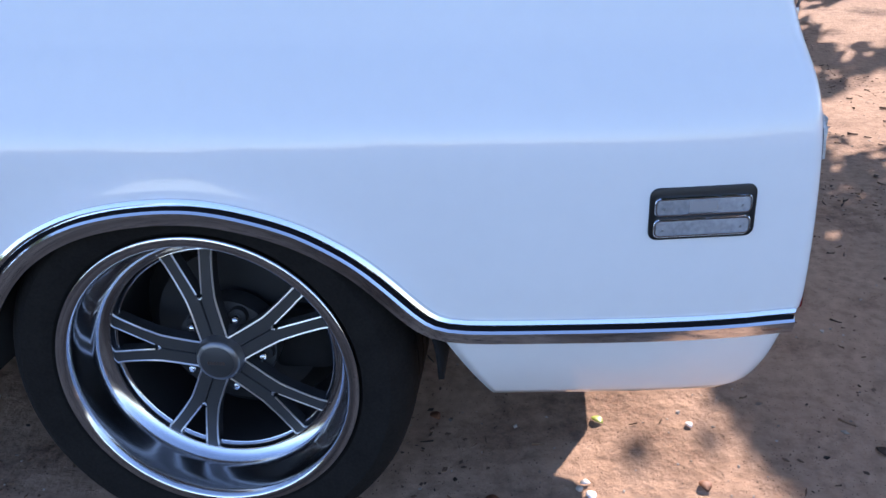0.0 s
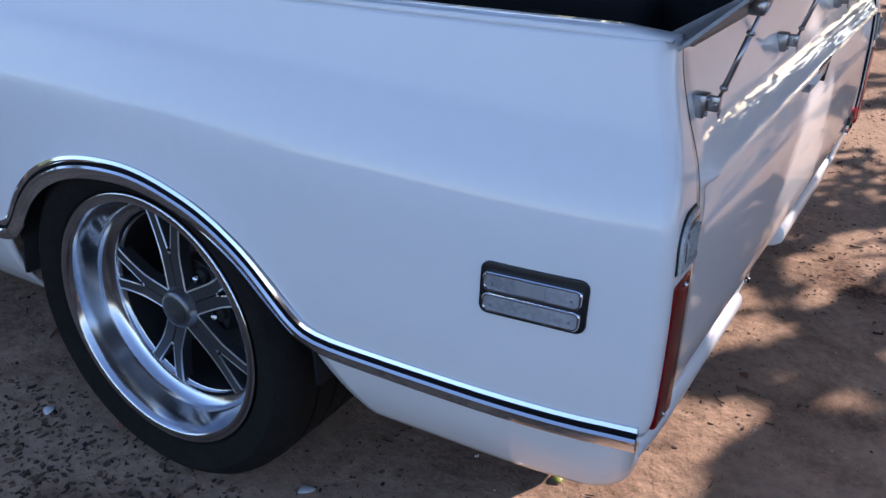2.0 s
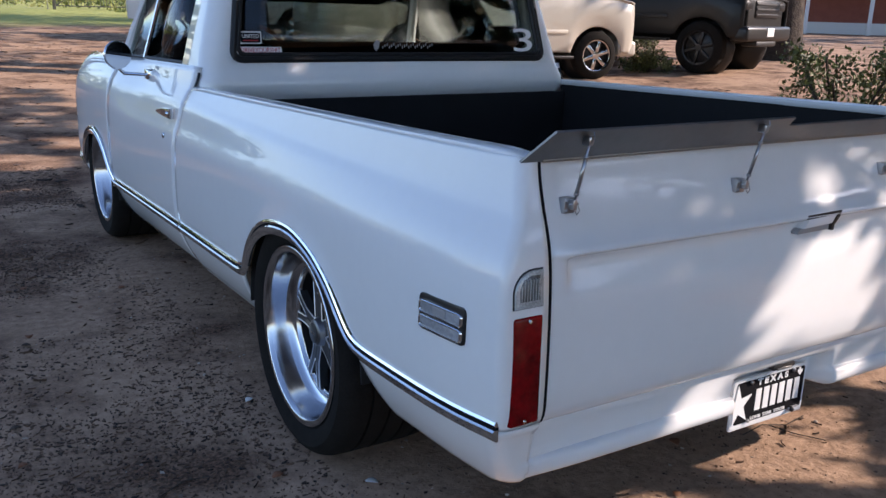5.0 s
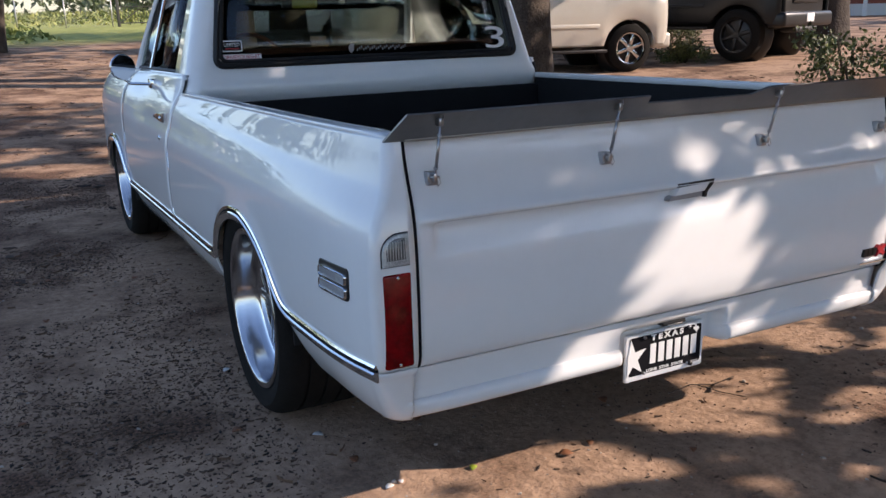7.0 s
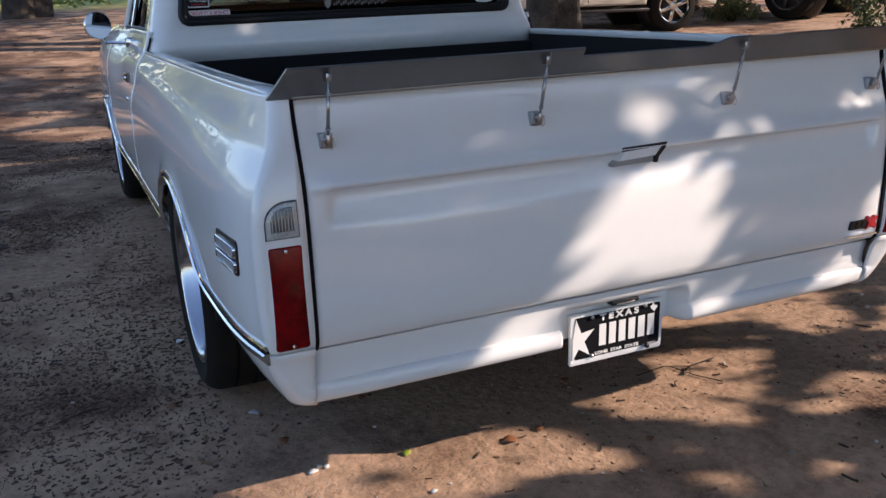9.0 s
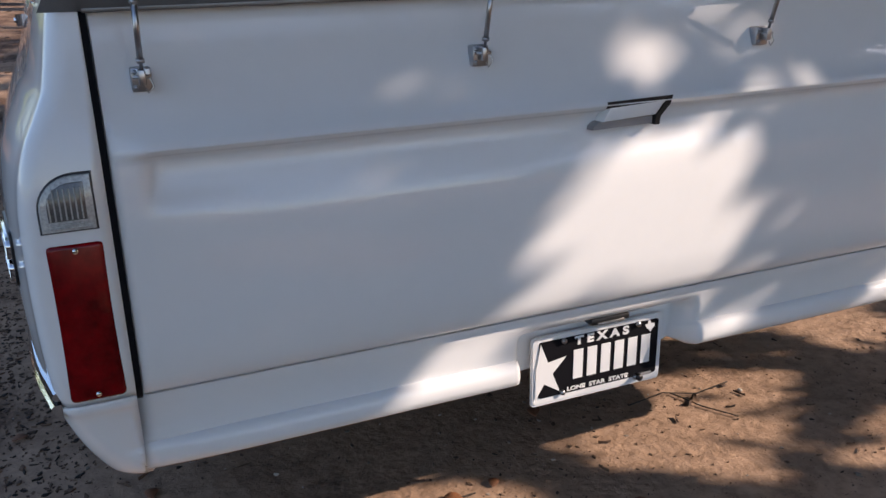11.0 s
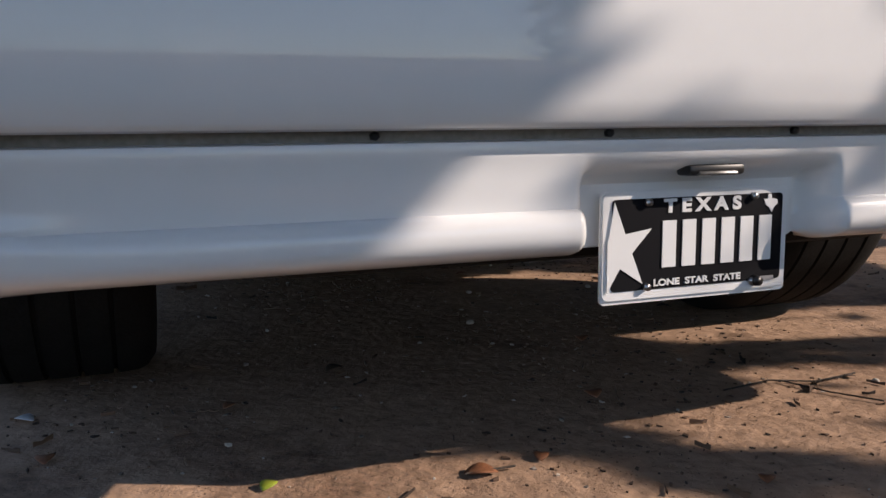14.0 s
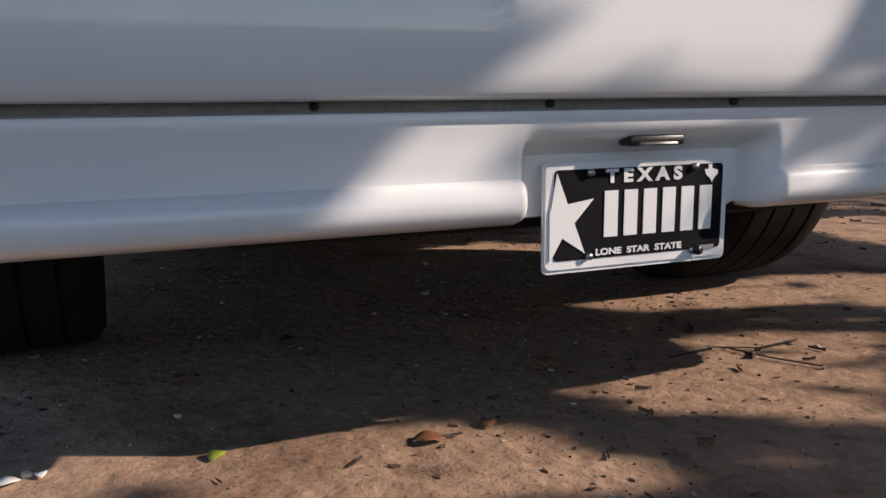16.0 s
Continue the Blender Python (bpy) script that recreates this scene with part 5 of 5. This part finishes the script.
# ---- shrubs ----
def bush(x, y, r, h, seed, label):
    root = new("shrub")
    tagged(root, label, "shrub")
    gz = ground_z(x, y)
    gg = np.random.default_rng(seed)
    for k in range(7):
        a = gg.uniform(0, 6.28)
        part("stem", pipe([(x, y, gz - 0.05), (x + 0.3 * r * math.cos(a), y + 0.3 * r * math.sin(a), gz + h * 0.4), (x + 0.75 * r * math.cos(a), y + 0.75 * r * math.sin(a), gz + h * gg.uniform(0.75, 1.0))], 0.012, 6), BARK, root)
    pts = []
    for k in range(40):
        a, rr, zz = gg.uniform(0, 6.28), r * math.sqrt(gg.uniform(0, 1)), gz + h * gg.uniform(0.25, 1.0)
        pts += (np.array([x + rr * math.cos(a), y + rr * math.sin(a), zz]) + gg.normal(size=(80, 3)) * 0.11 * r).tolist()
    leaf_cards(pts, 0.027, BUSHLEAF, "foliage", root, seed)


bush(5.6, 3.7, 0.55, 1.02, 1, "leafy green ornamental shrub beside the drive")
bush(6.6, 3.6, 0.5, 0.95, 2, "leafy green ornamental shrub beside the drive")
bush(9.6, 10.4, 0.45, 0.35, 3, "low bright green weeds between parked cars")
bush(12.6, 14.0, 0.6, 0.35, 4, "low bright green weeds between parked cars")
for x, y in ((5.0, 2.75), (6.1, 3.0)):
    pot = link("plant_pot", lathe([(0.0, 0.0), (0.13, 0.0), (0.17, 0.26), (0.185, 0.27), (0.185, 0.30), (0.15, 0.30), (0.14, 0.24), (0.0, 0.24)], 24), BLACK)
    pot.matrix_world = pose(x, y, ground_z(x, y), 0, -90, 0)
    tagged(pot, "black plastic plant pot on the dirt", "plant pot", "nursery pots")


# ---- parked vehicles ----
SILVER = mat("pale_silver_paint", (0.62, 0.58, 0.50), 0.3, metal=0.25, coat=1.0, vary=0.03, scale=4)
NIGHT = mat("black_paint", (0.004, 0.004, 0.0045), 0.4, coat=0.08)
CARWHITE = mat("car_white_paint", (0.72, 0.72, 0.70), 0.3, coat=1.0, vary=0.02, scale=4)
DARKGLASS = mat("privacy_glass", (0.012, 0.014, 0.016), 0.06, coat=0.5)


def parked(name, label, wheel_at, heading, paint, length=5.4, base=3.3, tyre_r=0.39, sill=0.42, belt=1.12, hood=1.14, roof=1.82, width=1.0, pickup=True, dark_rim=False, bumper=None, nose=0.95):
    """A parked vehicle; its near front wheel stands at wheel_at, its nose points along heading."""
    root = new(name)
    h = Vector((heading[0], heading[1], 0)).normalized()
    # local: u forward from the front axle, v to the vehicle's left
    left = Vector((-h.y, h.x, 0))
    # the near wheel is the right-hand one
    origin = Vector((wheel_at[0], wheel_at[1], 0)) + left * (width - 0.12)
    gz = ground_z(wheel_at[0], wheel_at[1])
    root.matrix_world = Matrix.Translation((origin.x, origin.y, gz)) @ Matrix.Rotation(math.atan2(h.y, h.x), 4, "Z")
    tagged(root, label, "pickup truck" if pickup else "car", "parked vehicles")
    tail = nose - length
    R = tyre_r + 0.09

    def lower(u):
        for c in (0.0, -base):
            if abs(u - c) < R:
                return max(sill, tyre_r + math.sqrt(R * R - (u - c) ** 2) * 0.96)
        return sill

    def wide(u):
        return width * (1 - 0.16 * max(0, (u - 0.45) / 0.5) ** 2 - 0.05 * max(0, (tail + 0.4 - u) / 0.4) ** 2)

    us = sorted(set([round(x, 3) for x in np.linspace(tail, nose, 70)] + [R, -R, -base + R, -base - R]))
    for s in (-1, 1):
        bm = bmesh.new()
        def topz(u):
            return hood - 0.16 * max(0, (u - 0.2) / 0.75) ** 2 if u > -0.55 else belt
        surface(lambda u, f: (u, s * (wide(u) - 0.14 * (f - 0.5) ** 2 - (0.02 if f > 0.97 else 0)), lower(u) + (topz(u) - lower(u)) * f), us, [0, 0.04, 0.2, 0.4, 0.5, 0.56, 0.58, 0.75, 0.92, 0.98, 1.0], bm)
        bmesh.ops.recalc_face_normals(bm, faces=bm.faces)
        if (bm.faces[:][200].normal.y > 0) != (s > 0):
            bmesh.ops.reverse_faces(bm, faces=bm.faces)
        thick(part("side_panel", bm, paint, root), 0.03)
        part("side_moulding", boxed((-base + R + 0.1, s * (width + 0.0) - 0.012, sill + 0.30), (-R - 0.1, s * (width + 0.0) + 0.012, sill + 0.36), 0.008), paint, root)
        part("running_board", boxed((-base + R, s * width - 0.10, sill - 0.10), (-R, s * width + 0.02, sill - 0.05), 0.015), DISC if not pickup else BLACK, root)
        for u in (-0.62, -1.62):
            part("door_handle", boxed((u - 0.72, s * (width - 0.01) - 0.02, belt - 0.14), (u - 0.58, s * (width - 0.01) + 0.02, belt - 0.10), 0.01), BLACK, root)
            part("door_gap", boxed((u - 0.88, s * (width - 0.006) - 0.008, sill + 0.05), (u - 0.872, s * (width - 0.006) + 0.004, belt)), BLACK, root)
        # greenhouse glass
        part("side_glass", prism([(-0.75, belt), (-1.35, roof - 0.12), (-2.95, roof - 0.10), (-3.25, belt)], 1, s * (width - 0.10) - 0.02, s * (width - 0.10) + 0.02), DARKGLASS, root)
        part("headlamp", boxed((nose - 0.30, s * 0.74 - 0.16, hood - 0.30), (nose - 0.015, s * 0.74 + 0.16, hood - 0.12), 0.04), CLEARLENS if not dark_rim else BLACK, root)
        part("wing_mirror", boxed((-0.95, s * (width + 0.10) - 0.09, belt + 0.02), (-0.83, s * (width + 0.10) + 0.09, belt + 0.22), 0.03), paint, root)
        for c in (0.0, -base):
            wv = new("wheel")
            wv.parent = root
            wv.location = (c, s * (width - 0.14), tyre_r)
            wv.rotation_euler = (0, 0, math.pi / 2 * s)
            part("tyre", lathe([(tyre_r * 0.64, 0.10), (tyre_r * 0.70, 0.13), (tyre_r * 0.9, 0.12), (tyre_r * 0.985, 0.09), (tyre_r, 0.05), (tyre_r, -0.08), (tyre_r * 0.95, -0.12), (tyre_r * 0.6, -0.12)], 40), RUBBER, wv)
            rm = BLACK if dark_rim else POLISHED
            part("rim", lathe([(tyre_r * 0.66, 0.115), (tyre_r * 0.62, 0.11), (tyre_r * 0.58, 0.04), (0.05, 0.02), (0.0, 0.02)], 40), BLACK, wv)
            for k in range(6):
                sp = boxed((0.045, 0.03, -0.035), (0.105, tyre_r * 0.62, 0.035), 0.015)
                sp.transform(Matrix.Rotation(2 * math.pi * k / 6 + 0.3, 4, "X"))
                part("spoke", sp, rm, wv)
            part("rim_edge", lathe([(tyre_r * 0.66, 0.105), (tyre_r * 0.655, 0.122), (tyre_r * 0.61, 0.115), (tyre_r * 0.60, 0.10)], 40), rm, wv)
            part("hub_cap", lathe([(0, 0.115), (0.06, 0.11), (0.07, 0.06)], 20), rm, wv)
            well = bmesh.new()
            bmesh.ops.create_uvsphere(well, u_segments=16, v_segments=8, radius=1)
            bmesh.ops.scale(well, vec=(R, 0.30, R), verts=well.verts)
            bmesh.ops.translate(well, vec=(c, s * (width - 0.36), tyre_r), verts=well.verts)
            part("wheel_well", well, BLACK, root)
    # top surfaces
    bm = bmesh.new()
    surface(lambda u, v: (u, v * wide(u) * 0.985, (hood - 0.16 * max(0, (u - 0.2) / 0.75) ** 2) + 0.05 * (1 - v * v)), np.linspace(-0.7, nose, 14), np.linspace(-1, 1, 9), bm)
    bmesh.ops.recalc_face_normals(bm, faces=bm.faces)
    thick(part("bonnet", bm, paint, root), 0.03)
    part("cab_roof", boxed((-3.05, -width + 0.16, roof - 0.12), (-1.25, width - 0.16, roof), 0.06, 3), paint, root)
    for s in (-1, 1):
        for a, b in (((-0.72, belt), (-1.35, roof - 0.08)), ((-2.1, belt), (-2.1, roof - 0.08)), ((-3.2, belt), (-2.98, roof - 0.08))):
            part("pillar", pipe([(a[0], s * (width - 0.09), a[1]), (b[0], s * (width - 0.19), b[1])], 0.05, 8), paint, root)
    part("windscreen", prism([(-0.70, belt), (-0.66, belt), (-1.30, roof - 0.06), (-1.34, roof - 0.06)], 1, -width + 0.15, width - 0.15), DARKGLASS, root)
    part("rear_glass", prism([(-3.22, belt), (-3.18, belt), (-2.98, roof - 0.06), (-3.02, roof - 0.06)], 1, -width + 0.15, width - 0.15), DARKGLASS, root)
    part("front_panel", boxed((nose - 0.12, -0.80, sill + 0.05), (nose - 0.02, 0.80, hood - 0.08), 0.04, 3), paint, root)
    part("grille", boxed((nose - 0.06, -0.52, hood - 0.42), (nose + 0.01, 0.52, hood - 0.12), 0.03), BLACK, root)
    for k in range(3):
        part("grille_bar", boxed((nose, -0.50, hood - 0.38 + k * 0.09), (nose + 0.02, 0.50, hood - 0.345 + k * 0.09), 0.006), DISC if dark_rim else CHROME, root)
    part("front_bumper", boxed((nose - 0.25, -width + 0.06, sill - 0.06), (nose + 0.10, width - 0.06, sill + 0.20), 0.06, 3), bumper or paint, root)
    part("skid_plate", boxed((nose - 0.25, -0.45, sill - 0.16), (nose + 0.06, 0.45, sill - 0.05), 0.04), DISC, root)
    part("plate_blank", boxed((nose + 0.10, -0.15, sill + 0.02), (nose + 0.112, 0.15, sill + 0.17), 0.004), WHITE_INK, root)
    part("underbody", boxed((tail + 0.2, -width + 0.25, sill - 0.10), (nose - 0.2, width - 0.25, sill + 0.12), 0.03), UNDER, root)
    part("rear_panel", boxed((tail - 0.02, -width + 0.08, sill), (tail + 0.06, width - 0.08, belt), 0.04), paint, root)
    part("bed_cover", boxed((tail + 0.03, -width + 0.07, belt - 0.04), (-3.1, width - 0.07, belt - 0.005), 0.01), BLACK, root)
    return root


parked("parked_truck", "pale silver utility truck dappled by tree shade", (7.98, 10.02), (0.97, -0.18), SILVER, nose=0.70, tyre_r=0.395, sill=0.44, belt=1.36, hood=1.33, roof=1.95)
parked("parked_truck", "lifted black pickup with black wheels and steel bumper", (10.4, 9.9), (0.29, -0.95), NIGHT, length=5.9, base=3.7, tyre_r=0.46, sill=0.66, belt=1.40, hood=1.42, roof=2.05, width=1.06, dark_rim=True, bumper=BLACK, nose=0.78)
parked("parked_truck", "white pickup with bright wheels parked ahead", (5.4, 16.6), (0.62, -0.78), CARWHITE, tyre_r=0.40, sill=0.5, belt=1.22, hood=1.22)
parked("parked_car", "grey estate car parked among the oaks", (9.2, 17.8), (0.2, -0.98), mat("grey_paint", (0.20, 0.21, 0.22), 0.3, coat=1.0), length=4.8, base=2.9, tyre_r=0.36, sill=0.40, belt=1.05, hood=1.05, roof=1.70, pickup=False)


# ---- fence, gate and far wall ----
IRON = mat("galvanised_pipe", (0.42, 0.42, 0.41), 0.5, metal=0.7, vary=0.15, scale=8)
GATEPAINT = mat("dark_gate_paint", (0.05, 0.05, 0.045), 0.6, vary=0.2, scale=10)
fence = new("chain_link_fence")
tagged(fence, "grey chain-link fence with pipe posts beyond the grass", "fence")
FY = 46.0
for k in range(13):
    x = -22 + k * 2.2
    z = ground_z(x, FY)
    part("post", tube((x, FY, z - 0.1), (x, FY, z + 1.55), 0.035, seg=8), IRON, fence)
part("top_rail", pipe([(x, FY, ground_z(x, FY) + 1.5) for x in np.linspace(-22, 4.4, 14)], 0.022, 6), IRON, fence)
bm = bmesh.new()
for k in range(180):
    for lean in (-1, 1):
        x = -22 + k * 0.146
        z = ground_z(x, FY)
        x2 = x + lean * 1.4
        vs = [bm.verts.new(p) for p in ((x, FY, z), (x + 0.008, FY, z), (x2 + 0.008, FY + 0.006, z + 1.48), (x2, FY + 0.006, z + 1.48))]
        bm.faces.new(vs)
part("wire_mesh", bm, IRON, fence, smooth=False)
gate_ob = new("drive_gate")
tagged(gate_ob, "dark steel bar gate closing the far end of the drive", "gate")
gx0, gx1, gy = 4.7, 9.2, 46.0
gz = ground_z(6, gy)
for x in (gx0, gx1):
    part("gate_post", boxed((x - 0.07, gy - 0.07, gz - 0.1), (x + 0.07, gy + 0.07, gz + 1.9), 0.01), GATEPAINT, gate_ob)
for z in (0.15, 0.95, 1.65):
    part("rail", boxed((gx0 + 0.07, gy - 0.025, gz + z), (gx1 - 0.07, gy + 0.025, gz + z + 0.05), 0.005), GATEPAINT, gate_ob)
part("brace", pipe([(gx0 + 0.1, gy, gz + 0.2), (gx0 + 1.2, gy, gz + 0.95)], 0.025, 6), GATEPAINT, gate_ob)
for k in range(28):
    x = gx0 + 0.2 + k * 0.15
    part("bar", boxed((x - 0.011, gy - 0.011, gz + 0.18), (x + 0.011, gy + 0.011, gz + 1.75)), GATEPAINT, gate_ob, smooth=False)
shed = new("far_shed")
tagged(shed, "low red-brown shed with white posts beyond a fence", "shed")
REDWALL = mat("red_brown_siding", (0.30, 0.10, 0.07), 0.8, vary=0.15, scale=3)
dirv = Vector((0.797, 0.603, 0))
sc = Vector((-1.74, -1.82, 0)) + dirv * 42
sz = ground_z(sc.x, sc.y)
shed.matrix_world = Matrix.Translation((sc.x, sc.y, sz)) @ Matrix.Rotation(math.atan2(-dirv.x, dirv.y), 4, "Z")
part("wall", boxed((-8, 1.0, -0.2), (8, 1.2, 2.3)), REDWALL, shed)
part("roof", prism([(-0.6, 2.25), (1.1, 2.9), (4.0, 2.4), (4.0, 2.3), (1.1, 2.75), (-0.6, 2.15)], 0, -8.4, 8.4), IRON, shed)
for k in range(7):
    part("post", boxed((-7.5 + k * 2.5 - 0.08, -0.5, -0.2), (-7.5 + k * 2.5 + 0.08, -0.34, 2.25), 0.01), WHITE_INK, shed)
part("base_board", boxed((-8, 0.9, 0.0), (8, 1.0, 0.5)), WHITE_INK, shed)

# ---- litter on the ground ----
g = np.random.default_rng(12)


def flat_bits(n, box_, size, ratio, name, m, lift=0.002, curl=0.25, patchy=0.0):
    v, f = [], []
    x0, x1, y0, y1 = box_
    made = 0
    while made < n:
        x, y = g.uniform(x0, x1), g.uniform(y0, y1)
        if patchy and noise.noise((x * 1.3, y * 1.3, 4.2)) < patchy - 0.6 * g.random():
            continue
        a, s = g.uniform(0, 6.28), size * min(2.6, math.exp(g.normal() * 0.55))
        wide = ratio * g.uniform(0.6, 2.4)
        c, d = math.cos(a) * s, math.sin(a) * s
        e, h = -math.sin(a) * s * wide, math.cos(a) * s * wide
        k1, k2 = g.uniform(-0.5, 0.5), g.uniform(-0.5, 0.5)
        z = ground_z(x, y) + lift
        k = len(v)
        t1, t2 = curl * s * g.random(), curl * s * g.random()
        e1, h1, e2, h2 = e + c * k1, h + d * k1, e + c * k2, h + d * k2
        v += [(x - c, y - d, z + t1), (x + e1, y + h1, z + t2 * 0.5), (x + c, y + d, z + t2), (x - e2, y - h2, z)]
        v += [(x - c, y - d, z - 0.002), (x + e1, y + h1, z - 0.002), (x + c, y + d, z - 0.002), (x - e2, y - h2, z - 0.002)]
        f += [(k, k + 1, k + 2, k + 3), (k, k + 4, k + 5, k + 1), (k + 1, k + 5, k + 6, k + 2), (k + 2, k + 6, k + 7, k + 3), (k + 3, k + 7, k + 4, k)]
        made += 1
    me = bpy.data.meshes.new(name)
    me.from_pydata(v, [], f)
    me.materials.append(m)
    return new(name, me)


tagged(flat_bits(17000, (-3.2, 4.5, -1.6, 7.0), 0.0036, 0.34, "leaf_litter", LITTER, patchy=0.42), "dry crumbled leaves and bark chips on dirt", "litter", kind="stuff")
tagged(flat_bits(42000, (-4.2, -1.0, -0.6, 6.5), 0.0050, 0.30, "leaf_litter", LITTER, patchy=0.30), "thick reddish-brown crumbled leaves along the drive", "litter", kind="stuff")
tagged(flat_bits(5000, (-6, 9.0, 3.0, 22.0), 0.022, 0.4, "leaf_litter", LITTER, patchy=0.25), "dry fallen leaves scattered over the drive", "litter", kind="stuff")
tagged(flat_bits(1500, (-3.2, 3.5, -1.4, 5.0), 0.012, 0.07, "twigs", LITTER, 0.004, 0.5), "thin dry twigs and bark strips on dirt", "twigs", kind="stuff")
tagged(flat_bits(2500, (-3.0, 3.5, -1.4, 4.0), 0.0024, 0.8, "grit", PEBBLE, 0.001, 0.8), "pale grit and small stones on dirt", "grit", kind="stuff")


def fallen_leaf(x, y, size, m, seed, label):
    gg = random.Random(seed)
    a = gg.uniform(0, 6.28)
    bm = bmesh.new()
    rows_ = []
    for i in range(7):
        f = i / 6
        w = math.sin(math.pi * min(1, f * 0.95 + 0.04)) ** 0.8 * size * 0.36
        z = 0.004 + 0.10 * size * math.sin(f * 3.0)
        rows_.append([bm.verts.new((f * size - size / 2, -w, z + 0.16 * w)), bm.verts.new((f * size - size / 2, 0, z)), bm.verts.new((f * size - size / 2, w, z + 0.22 * w))])
    for p, q in zip(rows_, rows_[1:]):
        for k in (0, 1):
            bm.faces.new((p[k], q[k], q[k + 1], p[k + 1]))
    ob = thick(link("fallen_leaf", bm, m), 0.0008)
    ob.matrix_world = pose(x, y, ground_z(x, y), 0, 0, math.degrees(a))
    return tagged(ob, label, "leaf", "fallen leaves")


fallen_leaf(-0.571, 0.262, 0.034, GREENLEAF, 1, "small yellow-green oak leaf lying on dirt")
fallen_leaf(-0.275, 0.19, 0.050, BROWNLEAF, 2, "curled brown oak leaf lying on dirt")
gg = random.Random(4)
for k in range(70):
    x, y = gg.uniform(-2.2, 2.6), gg.uniform(-1.0, 3.2)
    fallen_leaf(x, y, gg.uniform(0.022, 0.048), gg.choice((BROWNLEAF, BROWNLEAF, LITTER)), 10 + k, "curled brown oak leaf lying on dirt")
for k, (x, y, s) in enumerate(((-0.84, 0.29, 0.032), (-0.577, 0.05, 0.022), (-0.80, 0.30, 0.022), (-1.05, 1.40, 0.035), (-0.92, 0.70, 0.04))):
    fallen_leaf(x, y, s, SCRAP, 200 + k, "pale bleached leaf scrap on dirt")
for k in range(26):
    x, y = gg.uniform(-1.6, 1.8), gg.uniform(-0.7, 2.4)
    bm = bmesh.new()
    bmesh.ops.create_icosphere(bm, subdivisions=2, radius=gg.uniform(0.005, 0.011))
    for v in bm.verts:
        v.co *= 1 + 0.25 * noise.noise(v.co * 90 + Vector((k, 0, 0)))
        v.co.z *= 0.7
    st = link("stone", bm, PEBBLE)
    st.location = (x, y, ground_z(x, y) + 0.003)
    tagged(st, "small pale rounded stone on dirt", "stone", "loose stones")
for k, pts_ in enumerate(([(0.30, 0.36), (0.42, 0.38), (0.50, 0.34), (0.62, 0.36)], [(0.44, 0.37), (0.47, 0.28), (0.52, 0.20)], [(-0.30, 0.19), (-0.22, 0.19)], [(-1.5, 0.9), (-1.4, 0.96), (-1.33, 0.95)])):
    st = link("twig", pipe([(x, y, ground_z(x, y) + 0.006) for x, y in pts_], 0.0018, 6), BARK)
    tagged(st, "thin dry forked twig on dirt", "twig", "fallen twigs")
